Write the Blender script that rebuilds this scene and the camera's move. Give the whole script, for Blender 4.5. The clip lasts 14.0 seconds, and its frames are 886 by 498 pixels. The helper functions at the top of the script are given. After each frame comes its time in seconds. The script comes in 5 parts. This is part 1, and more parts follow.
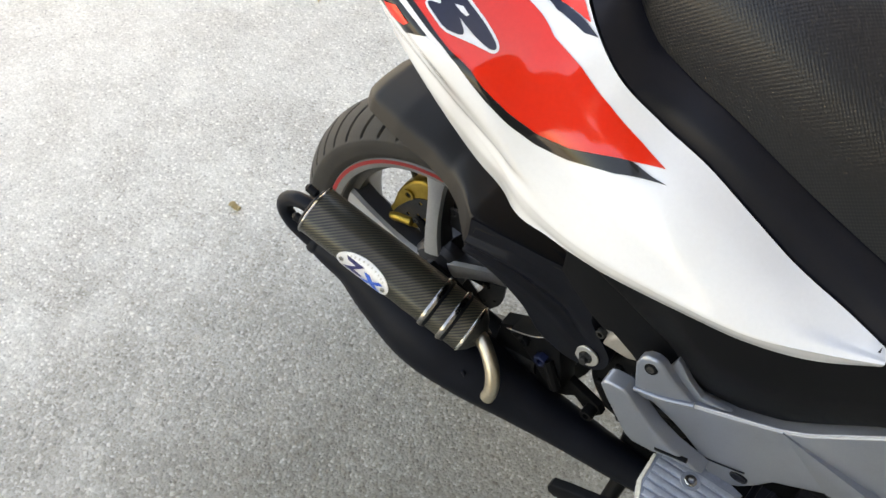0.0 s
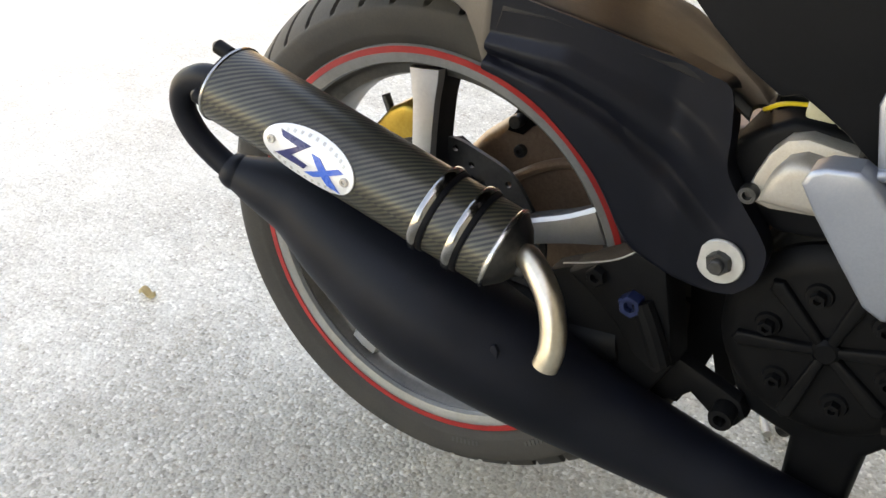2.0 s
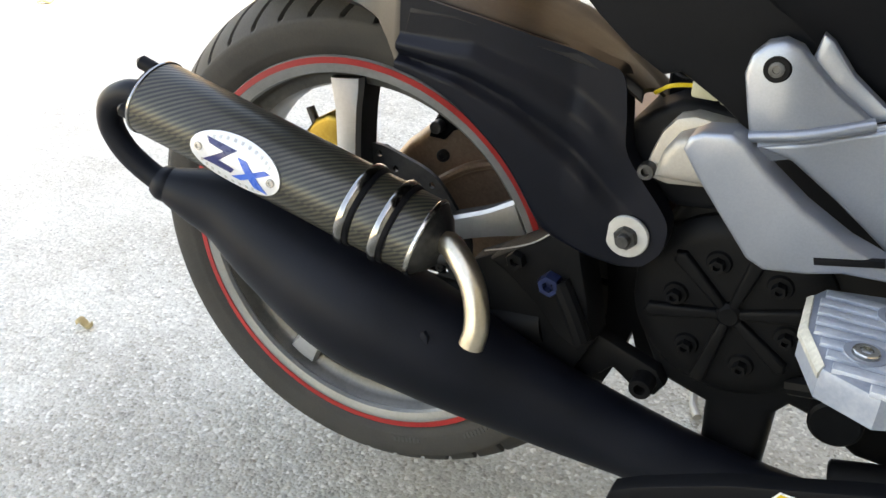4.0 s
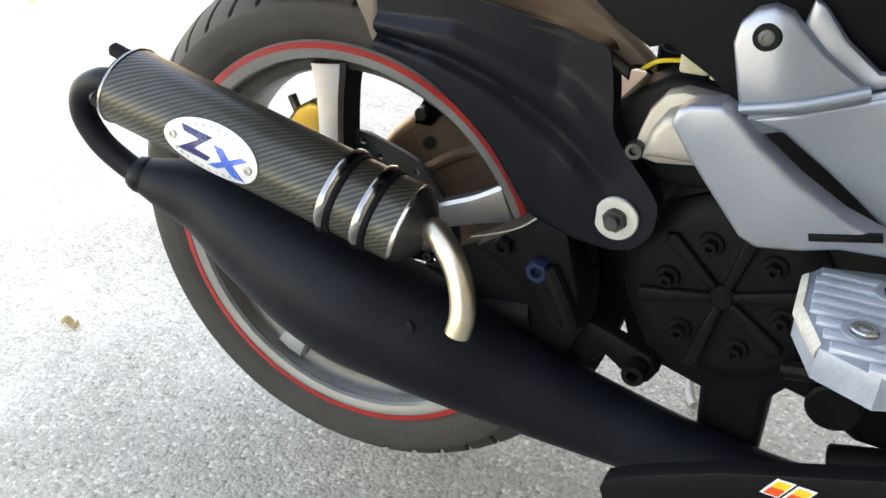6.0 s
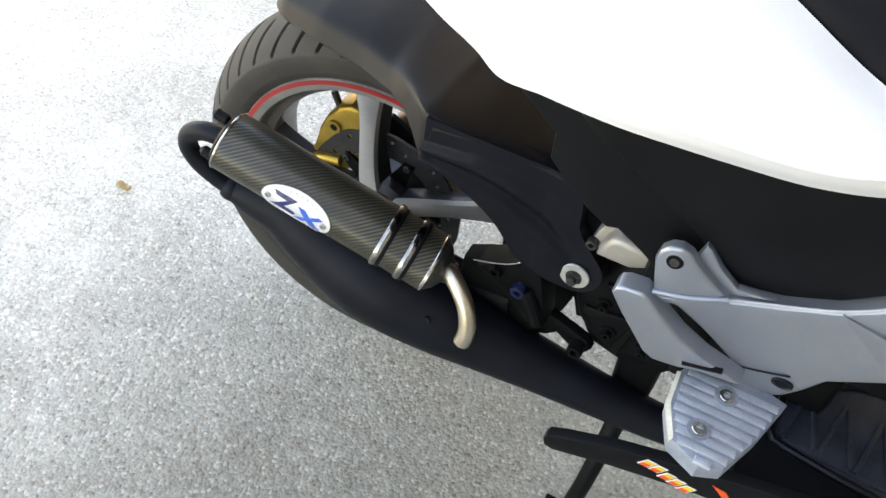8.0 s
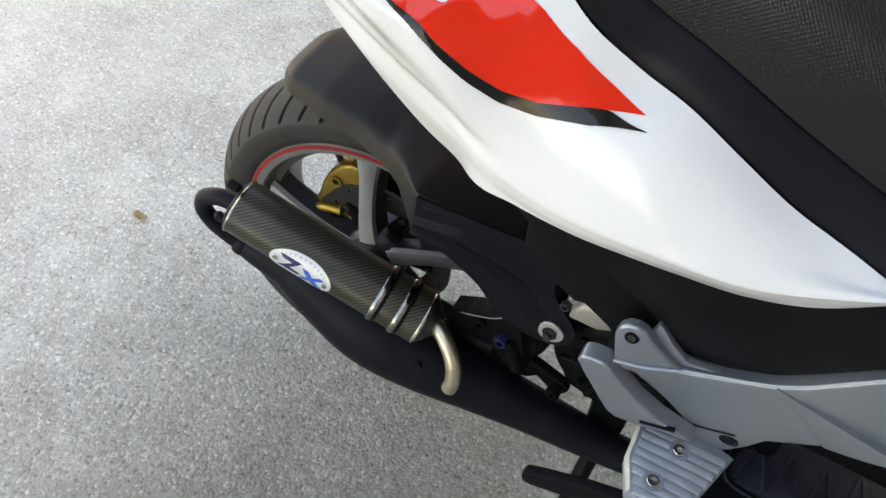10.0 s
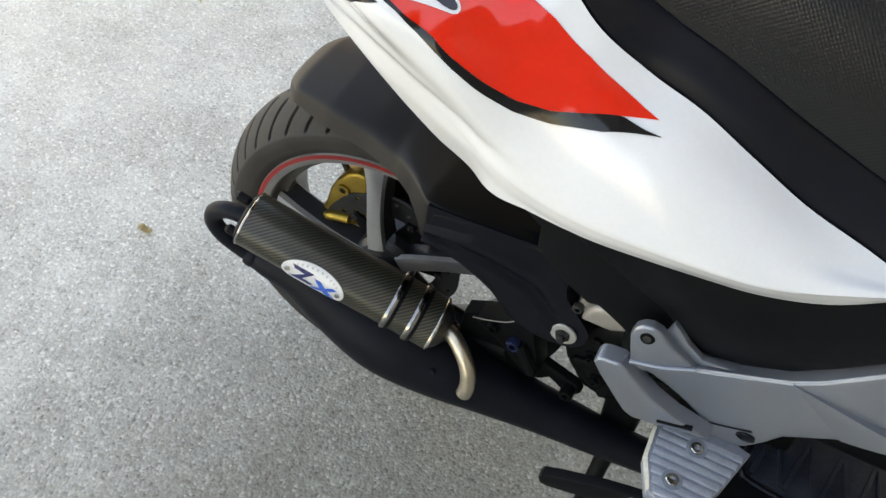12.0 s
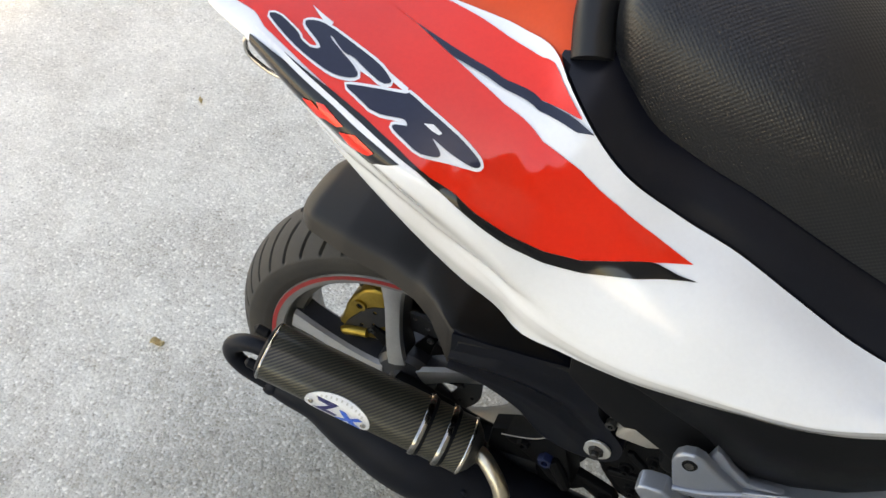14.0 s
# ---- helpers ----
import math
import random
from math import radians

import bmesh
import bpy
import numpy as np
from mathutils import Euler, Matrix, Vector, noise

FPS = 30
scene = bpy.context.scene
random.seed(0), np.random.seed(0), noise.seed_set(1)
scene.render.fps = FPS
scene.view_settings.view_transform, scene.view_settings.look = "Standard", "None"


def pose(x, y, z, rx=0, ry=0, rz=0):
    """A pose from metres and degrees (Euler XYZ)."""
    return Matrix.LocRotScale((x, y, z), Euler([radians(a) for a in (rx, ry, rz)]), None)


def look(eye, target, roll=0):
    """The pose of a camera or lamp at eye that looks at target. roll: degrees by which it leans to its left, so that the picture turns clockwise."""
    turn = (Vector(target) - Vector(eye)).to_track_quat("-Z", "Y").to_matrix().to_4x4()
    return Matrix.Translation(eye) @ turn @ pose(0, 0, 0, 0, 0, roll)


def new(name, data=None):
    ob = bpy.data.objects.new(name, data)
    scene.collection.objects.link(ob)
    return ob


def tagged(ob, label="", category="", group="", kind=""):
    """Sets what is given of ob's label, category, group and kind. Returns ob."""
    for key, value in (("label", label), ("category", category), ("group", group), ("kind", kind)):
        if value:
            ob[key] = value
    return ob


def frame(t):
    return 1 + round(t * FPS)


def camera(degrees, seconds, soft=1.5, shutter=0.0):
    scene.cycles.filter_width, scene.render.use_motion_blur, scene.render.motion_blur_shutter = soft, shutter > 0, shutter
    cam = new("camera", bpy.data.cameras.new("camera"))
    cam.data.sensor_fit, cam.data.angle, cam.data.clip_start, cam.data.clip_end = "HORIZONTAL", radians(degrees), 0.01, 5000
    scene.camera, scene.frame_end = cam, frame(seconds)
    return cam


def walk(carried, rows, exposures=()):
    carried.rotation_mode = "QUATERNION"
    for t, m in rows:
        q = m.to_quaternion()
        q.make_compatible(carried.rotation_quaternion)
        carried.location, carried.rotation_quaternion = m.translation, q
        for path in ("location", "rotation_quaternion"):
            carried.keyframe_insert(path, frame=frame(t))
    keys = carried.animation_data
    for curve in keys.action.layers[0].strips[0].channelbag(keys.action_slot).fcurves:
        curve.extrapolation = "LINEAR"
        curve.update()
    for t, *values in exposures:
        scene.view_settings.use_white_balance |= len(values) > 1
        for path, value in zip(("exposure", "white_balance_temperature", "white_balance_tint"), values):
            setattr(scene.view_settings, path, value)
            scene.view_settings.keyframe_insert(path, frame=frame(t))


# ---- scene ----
LENS = 54.9
cam = camera(LENS, 14.0, soft=1.5)
ROWS = [
    (0.0, 0.3734, -0.6371, 1.1612, 31.85, -50.38, 7.16),
    (0.5, 0.3672, -0.6512, 1.0358, 26.61, -46.79, 12.95),
    (1.0, 0.3348, -0.6114, 0.8411, 33.66, -45.58, 4.86),
    (1.5, 0.2988, -0.5647, 0.7011, 30.93, -35.10, 7.57),
    (2.0, 0.3347, -0.5672, 0.6482, 31.88, -30.98, 3.29),
    (2.5, 0.3542, -0.5987, 0.6708, 30.06, -26.41, 4.80),
    (3.0, 0.3638, -0.6034, 0.6562, 28.56, -27.32, 3.26),
    (3.2, 0.3678, -0.5982, 0.6470, 27.41, -28.66, 2.66),
    (5.3, 0.3607, -0.5923, 0.6334, 28.24, -28.50, 1.07),
    (5.5, 0.3631, -0.5916, 0.6300, 27.93, -28.58, 1.10),
    (6.0, 0.3669, -0.5796, 0.6266, 27.33, -28.93, 1.14),
    (6.5, 0.3650, -0.5810, 0.6270, 27.76, -29.13, 0.68),
    (7.0, 0.3361, -0.5644, 0.6474, 26.06, -35.66, 3.20),
    (7.5, 0.3172, -0.5974, 0.8372, 25.96, -44.01, 7.93),
    (8.0, 0.3164, -0.6281, 0.9830, 21.47, -48.97, 8.50),
    (8.5, 0.3198, -0.6339, 1.0742, 21.04, -50.01, 9.51),
    (8.7, 0.3252, -0.6114, 1.0898, 20.85, -51.04, 9.99),
    (11.0, 0.3118, -0.6315, 1.1006, 22.49, -49.46, 7.48),
    (11.5, 0.3078, -0.6265, 1.1040, 22.11, -49.69, 6.69),
    (12.0, 0.3057, -0.6281, 1.1033, 21.49, -50.16, 7.32),
    (12.5, 0.3040, -0.6268, 1.1017, 21.99, -49.99, 6.51),
    (13.0, 0.3034, -0.6258, 1.1063, 22.29, -49.22, 5.95),
    (13.5, 0.2960, -0.6301, 1.1145, 23.39, -48.62, 4.43),
    (14.0, 0.2607, -0.5836, 1.1364, 22.19, -46.61, 3.24),
]


def eye_pose(x, y, z, yaw, pitch, roll):
    return pose(x, y, z, 90 + pitch, 0, yaw) @ pose(0, 0, 0, 0, 0, roll)


EXPOSURES = [(0.0, 2.60, 10500, 15), (1.0, 2.50, 10600, 16), (2.0, 2.88, 10400, 16), (3.0, 2.92, 10000, 15), (5.5, 3.08, 9900, 14), (7.0, 3.2, 9700, 14), (7.5, 3.2, 9700, 14), (8.5, 2.85, 9700, 14),
             (11.0, 2.42, 9900, 13), (13.0, 2.42, 9900, 13), (14.0, 2.40, 10200, 15)]
walk(cam, [(t, eye_pose(*row)) for t, *row in ROWS], EXPOSURES)

# ---- light: open shade under a bright sky ----
world = bpy.data.worlds.new("sky")
scene.world = world
world.use_nodes = True
sky = world.node_tree.nodes.new("ShaderNodeTexSky")
sky.sky_type = "NISHITA"
sky.sun_disc = False
SUN_ELEVATION, SUN_AZIMUTH = radians(52), radians(95)   # azimuth from +y towards +x
sky.sun_elevation, sky.sun_rotation = SUN_ELEVATION, SUN_AZIMUTH
background = world.node_tree.nodes["Background"]
background.inputs["Strength"].default_value = 0.15
world.node_tree.links.new(sky.outputs["Color"], background.inputs["Color"])
sun_way = Vector((math.sin(SUN_AZIMUTH) * math.cos(SUN_ELEVATION), math.cos(SUN_AZIMUTH) * math.cos(SUN_ELEVATION), math.sin(SUN_ELEVATION)))
sun = new("sun", bpy.data.lights.new("sun", "SUN"))
sun.data.energy, sun.data.angle, sun.data.color = 3.0, radians(11), (1.0, 0.93, 0.84)
sun.matrix_world = look(sun_way * 10, (0, 0, 0))


# ---- materials ----
def nodes_of(name):
    m = bpy.data.materials.new(name)
    m.use_nodes = True
    return m, m.node_tree.nodes, m.node_tree.links, m.node_tree.nodes["Principled BSDF"]


def noise_node(nodes, links, coords, scale, detail=4.0, rough=0.55):
    n = nodes.new("ShaderNodeTexNoise")
    n.inputs["Scale"].default_value, n.inputs["Detail"].default_value, n.inputs["Roughness"].default_value = scale, detail, rough
    links.new(coords, n.inputs["Vector"])
    return n.outputs["Fac"]


def ramp(nodes, links, value, stops):
    r = nodes.new("ShaderNodeValToRGB")
    while len(r.color_ramp.elements) < len(stops):
        r.color_ramp.elements.new(0.5)
    for e, (at, c) in zip(r.color_ramp.elements, stops):
        e.position, e.color = at, (*c, 1) if len(c) == 3 else c
    links.new(value, r.inputs["Fac"])
    return r.outputs["Color"]


def surface(name, dark, light, rough=(0.4, 0.55), metal=0.0, broad=12.0, fine=300.0, relief=0.1, depth=0.0004, coat=0.0, specular=0.5):
    """A surface whose colour and gloss vary at two scales, with fine relief."""
    m, nodes, links, bsdf = nodes_of(name)
    coords = nodes.new("ShaderNodeTexCoord").outputs["Object"]
    a, b = noise_node(nodes, links, coords, broad, 5), noise_node(nodes, links, coords, fine, 3)
    mix = nodes.new("ShaderNodeMath")
    mix.operation = "MULTIPLY_ADD"
    mix.inputs[1].default_value = 0.35
    links.new(b, mix.inputs[0])
    half = nodes.new("ShaderNodeMath")
    half.operation = "MULTIPLY"
    half.inputs[1].default_value = 0.65
    links.new(a, half.inputs[0])
    links.new(half.outputs[0], mix.inputs[2])
    links.new(ramp(nodes, links, mix.outputs[0], ((0.33, dark), (0.67, light))), bsdf.inputs["Base Color"])
    gloss = nodes.new("ShaderNodeMapRange")
    gloss.inputs["From Min"].default_value, gloss.inputs["From Max"].default_value = 0.3, 0.7
    gloss.inputs["To Min"].default_value, gloss.inputs["To Max"].default_value = rough
    links.new(mix.outputs[0], gloss.inputs["Value"])
    links.new(gloss.outputs[0], bsdf.inputs["Roughness"])
    bsdf.inputs["Metallic"].default_value = metal
    bsdf.inputs["Coat Weight"].default_value = coat
    bsdf.inputs["Coat Roughness"].default_value = 0.06
    bsdf.inputs["Specular IOR Level"].default_value = specular
    if relief:
        bump = nodes.new("ShaderNodeBump")
        bump.inputs["Strength"].default_value, bump.inputs["Distance"].default_value = relief, depth
        links.new(b, bump.inputs["Height"])
        links.new(bump.outputs["Normal"], bsdf.inputs["Normal"])
    return m


WHITE = surface("white_paint", (0.74, 0.758, 0.772), (0.79, 0.808, 0.822), (0.16, 0.24), relief=0.015, coat=0.8)
RED = surface("red_vinyl", (0.78, 0.020, 0.008), (0.86, 0.028, 0.011), (0.05, 0.09), relief=0.01, coat=0.0, specular=0.55)
ORANGE = surface("orange_red_paint", (0.58, 0.050, 0.008), (0.66, 0.062, 0.012), (0.28, 0.4), relief=0.03, specular=0.3)
NAVY = surface("navy_vinyl", (0.008, 0.011, 0.028), (0.012, 0.016, 0.038), (0.07, 0.11), relief=0.02, specular=0.4)
BLACK_VINYL = surface("black_vinyl", (0.006, 0.006, 0.007), (0.011, 0.011, 0.012), (0.06, 0.10), relief=0.02, specular=0.4)
PLASTIC = surface("black_plastic", (0.0030, 0.0032, 0.0040), (0.0056, 0.0060, 0.0073), (0.42, 0.58), relief=0.15, fine=700, depth=0.0003, specular=0.12)
SATIN = surface("navy_black_plastic", (0.0030, 0.0036, 0.0066), (0.0058, 0.0068, 0.0115), (0.30, 0.42), relief=0.1, fine=600, depth=0.0003, specular=0.22)
HUGGER = surface("dusty_black_plastic", (0.0062, 0.0055, 0.0052), (0.0130, 0.0114, 0.0103), (0.46, 0.60), broad=18, relief=0.12, fine=500, depth=0.0003, specular=0.28)
ENGINE = surface("black_engine_paint", (0.0034, 0.0035, 0.0039), (0.0078, 0.0077, 0.0079), (0.38, 0.56), broad=34, relief=0.3, fine=900, depth=0.0004, specular=0.08)
EXHAUST = surface("matt_black_heat_paint", (0.0040, 0.0049, 0.0078), (0.0080, 0.0094, 0.0138), (0.42, 0.56), broad=22, relief=0.2, fine=900, depth=0.0003, specular=0.15)
RUBBER = surface("tyre_rubber", (0.018, 0.0162, 0.0140), (0.044, 0.0385, 0.0320), (0.7, 0.85), broad=26, relief=0.4, fine=500, depth=0.0005)
WORN_RUBBER = surface("worn_rubber_mark", (0.026, 0.024, 0.022), (0.050, 0.047, 0.042), (0.6, 0.75), broad=60, relief=0.2)
RIM = surface("grey_wheel_paint", (0.20, 0.195, 0.185), (0.28, 0.275, 0.26), (0.32, 0.45), metal=0.4, broad=26, relief=0.1)
STRIPE = surface("red_rim_tape", (0.27, 0.012, 0.012), (0.38, 0.020, 0.018), (0.3, 0.45), broad=40, relief=0.05)
SPOKE = surface("satin_alloy", (0.44, 0.44, 0.44), (0.54, 0.54, 0.53), (0.28, 0.36), metal=0.75, broad=24, relief=0.0)
STEEL = surface("polished_steel", (0.46, 0.44, 0.40), (0.58, 0.56, 0.52), (0.18, 0.28), metal=1.0, broad=30, relief=0.0)
TITAN = surface("golden_tinted_steel", (0.44, 0.37, 0.26), (0.60, 0.54, 0.44), (0.30, 0.38), metal=1.0, broad=30, relief=0.0)
DISC = surface("dark_disc_steel", (0.020, 0.020, 0.022), (0.045, 0.044, 0.044), (0.34, 0.5), metal=0.5, broad=60, relief=0.1)
CLAMP = surface("dark_chrome", (0.26, 0.25, 0.235), (0.38, 0.37, 0.35), (0.12, 0.22), metal=1.0, broad=50, relief=0.05)
# darker than the rim: the barrel's inner shade is put into this colour
BARREL = surface("shaded_rim_barrel", (0.060, 0.056, 0.050), (0.125, 0.115, 0.100), (0.28, 0.42), metal=0.45, broad=30, relief=0.1)
BOLT = surface("dark_bolt_steel", (0.05, 0.05, 0.05), (0.11, 0.108, 0.105), (0.35, 0.5), metal=0.9, broad=80, relief=0.2)
ZINC = surface("zinc_washer", (0.45, 0.44, 0.41), (0.58, 0.57, 0.54), (0.4, 0.55), metal=0.6, broad=80, relief=0.2)
BLUE_BOLT = surface("blue_anodised_bolt", (0.008, 0.016, 0.055), (0.018, 0.032, 0.095), (0.3, 0.45), metal=0.5, broad=120, relief=0.2)
SILVER = surface("silver_plastic", (0.232, 0.254, 0.292), (0.292, 0.315, 0.355), (0.28, 0.38), metal=0.6, broad=14, relief=0.03, fine=900, depth=0.0002)
WORN = surface("worn_alloy", (0.20, 0.23, 0.28), (0.33, 0.36, 0.41), (0.4, 0.55), metal=0.3, broad=45, relief=0.3, fine=400)
BARE = surface("scuffed_bare_alloy", (0.33, 0.365, 0.42), (0.48, 0.515, 0.565), (0.3, 0.5), metal=0.35, broad=60, relief=0.3, fine=500)
SCUFFED = surface("scuffed_pale_edge", (0.30, 0.29, 0.25), (0.62, 0.60, 0.53), (0.45, 0.65), metal=0.15, broad=55, relief=0.4, fine=450)
CAST = surface("cast_alloy", (0.30, 0.28, 0.25), (0.42, 0.39, 0.35), (0.4, 0.55), metal=0.5, broad=40, relief=0.3, fine=700)
GOLD = surface("gold_anodised", (0.30, 0.19, 0.03), (0.44, 0.29, 0.06), (0.3, 0.45), metal=0.8, broad=60, relief=0.15)
BRONZE = surface("brown_gear_case", (0.19, 0.115, 0.075), (0.36, 0.24, 0.165), (0.34, 0.50), metal=0.35, broad=14, relief=0.15)
YELLOW = surface("yellow_spring_paint", (0.74, 0.33, 0.004), (0.84, 0.42, 0.010), (0.25, 0.4), broad=60, relief=0.05, coat=0.3)
BADGE = surface("brushed_badge_alloy", (0.66, 0.66, 0.66), (0.78, 0.78, 0.78), (0.35, 0.5), metal=0.35, broad=70, relief=0.2, fine=900)
BLUE = surface("blue_enamel", (0.02, 0.10, 0.48), (0.03, 0.16, 0.58), (0.25, 0.35), relief=0.03)
INK = surface("dark_blue_enamel", (0.014, 0.018, 0.09), (0.022, 0.028, 0.14), (0.25, 0.35), relief=0.03)
WHITE_VINYL = surface("white_vinyl", (0.76, 0.76, 0.76), (0.80, 0.80, 0.80), (0.25, 0.32), relief=0.02)
CONNECTOR = surface("cream_plastic", (0.34, 0.32, 0.21), (0.46, 0.43, 0.31), (0.4, 0.5), relief=0.05)
WIRE = surface("yellow_wire", (0.6, 0.42, 0.02), (0.7, 0.5, 0.04), (0.35, 0.45), relief=0.0)
MAT = surface("scuffed_mat_rubber", (0.013, 0.016, 0.024), (0.042, 0.048, 0.064), (0.36, 0.52), broad=38, relief=0.5, fine=260, depth=0.0005, specular=0.35)
LEAF = surface("dry_leaf", (0.40, 0.30, 0.14), (0.55, 0.44, 0.24), (0.6, 0.75), broad=80, relief=0.4, fine=500)
STICKER_RED = surface("red_print", (0.72, 0.07, 0.015), (0.8, 0.10, 0.02), (0.3, 0.4), relief=0.0)
STICKER_YELLOW = surface("yellow_print", (0.75, 0.5, 0.03), (0.8, 0.55, 0.05), (0.3, 0.4), relief=0.0)


def weave_material():
    """Twill carbon cloth under clear lacquer; the map runs in metres along and round the tube."""
    m, nodes, links, bsdf = nodes_of("carbon_twill")
    uv = nodes.new("ShaderNodeUVMap").outputs["UV"]
    sep = nodes.new("ShaderNodeSeparateXYZ")
    links.new(uv, sep.inputs[0])

    def math_node(op, a, b=None, c=None):
        n = nodes.new("ShaderNodeMath")
        n.operation = op
        for k, v in enumerate((a, b, c)):
            if v is None:
                continue
            if isinstance(v, (int, float)):
                n.inputs[k].default_value = v
            else:
                links.new(v, n.inputs[k])
        return n.outputs[0]

    u, v = math_node("MULTIPLY", sep.outputs[0], 1 / 0.0012), math_node("MULTIPLY", sep.outputs[1], 1 / 0.0012)
    cell = math_node("ADD", math_node("FLOOR", u), math_node("FLOOR", v))
    over = math_node("LESS_THAN", math_node("FLOORED_MODULO", cell, 4.0), 1.5)
    fu = math_node("ABSOLUTE", math_node("SUBTRACT", math_node("FRACT", u), 0.5))
    fv = math_node("ABSOLUTE", math_node("SUBTRACT", math_node("FRACT", v), 0.5))
    gap = math_node("MAXIMUM", fu, fv)
    coords = nodes.new("ShaderNodeTexCoord").outputs["Object"]
    stain = noise_node(nodes, links, coords, 22, 4)
    warm = ramp(nodes, links, stain, ((0.35, (0.040, 0.036, 0.019)), (0.7, (0.072, 0.067, 0.043))))
    mix = nodes.new("ShaderNodeMix")
    mix.data_type = "RGBA"
    links.new(over, mix.inputs["Factor"])
    mix.inputs[6].default_value = (0.010, 0.010, 0.009, 1)
    links.new(warm, mix.inputs[7])
    links.new(mix.outputs[2], bsdf.inputs["Base Color"])
    links.new(math_node("MULTIPLY_ADD", over, -0.12, 0.5), bsdf.inputs["Roughness"])
    bsdf.inputs["Metallic"].default_value = 0.25
    bsdf.inputs["Coat Weight"].default_value, bsdf.inputs["Coat Roughness"].default_value = 0.32, 0.22
    bump = nodes.new("ShaderNodeBump")
    bump.inputs["Strength"].default_value, bump.inputs["Distance"].default_value, bump.invert = 0.25, 0.0004, True
    links.new(gap, bump.inputs["Height"])
    links.new(bump.outputs["Normal"], bsdf.inputs["Normal"])
    return m


CARBON = weave_material()


SEAT_PIPING = surface("seat_piping", (0.0050, 0.0052, 0.0058), (0.0095, 0.0097, 0.0105), (0.34, 0.46), relief=0.3, fine=700, depth=0.0004, specular=0.3)


def seat_material():
    """Black seat vinyl with a fine embossed diamond grain; the map runs in metres."""
    m, nodes, links, bsdf = nodes_of("seat_vinyl")
    coords = nodes.new("ShaderNodeTexCoord").outputs["Object"]
    sep = nodes.new("ShaderNodeSeparateXYZ")
    links.new(nodes.new("ShaderNodeUVMap").outputs["UV"], sep.inputs[0])
    waves = []
    for k in (0, 1):
        turn = nodes.new("ShaderNodeMath")
        turn.operation = "MULTIPLY"
        turn.inputs[1].default_value = 2 * math.pi / 0.0034
        links.new(sep.outputs[k], turn.inputs[0])
        wave = nodes.new("ShaderNodeMath")
        wave.operation = "COSINE"
        links.new(turn.outputs[0], wave.inputs[0])
        waves.append(wave.outputs[0])
    dots = nodes.new("ShaderNodeMath")
    dots.operation = "MULTIPLY"
    links.new(waves[0], dots.inputs[0])
    links.new(waves[1], dots.inputs[1])
    broad = noise_node(nodes, links, coords, 9, 4)
    fine = noise_node(nodes, links, coords, 900, 3)
    links.new(ramp(nodes, links, broad, ((0.3, (0.0042, 0.0044, 0.0052)), (0.7, (0.0080, 0.0083, 0.0096)))), bsdf.inputs["Base Color"])
    bsdf.inputs["Roughness"].default_value = 0.36
    bsdf.inputs["Specular IOR Level"].default_value = 0.42
    bsdf.inputs["Sheen Weight"].default_value, bsdf.inputs["Sheen Roughness"].default_value = 0.10, 0.40
    height = nodes.new("ShaderNodeMath")
    height.operation = "MULTIPLY_ADD"
    height.inputs[1].default_value = 0.25
    links.new(fine, height.inputs[0])
    links.new(dots.outputs[0], height.inputs[2])
    bump = nodes.new("ShaderNodeBump")
    bump.inputs["Strength"].default_value, bump.inputs["Distance"].default_value = 0.40, 0.00025
    links.new(height.outputs[0], bump.inputs["Height"])
    links.new(bump.outputs["Normal"], bsdf.inputs["Normal"])
    return m


SEAT = seat_material()


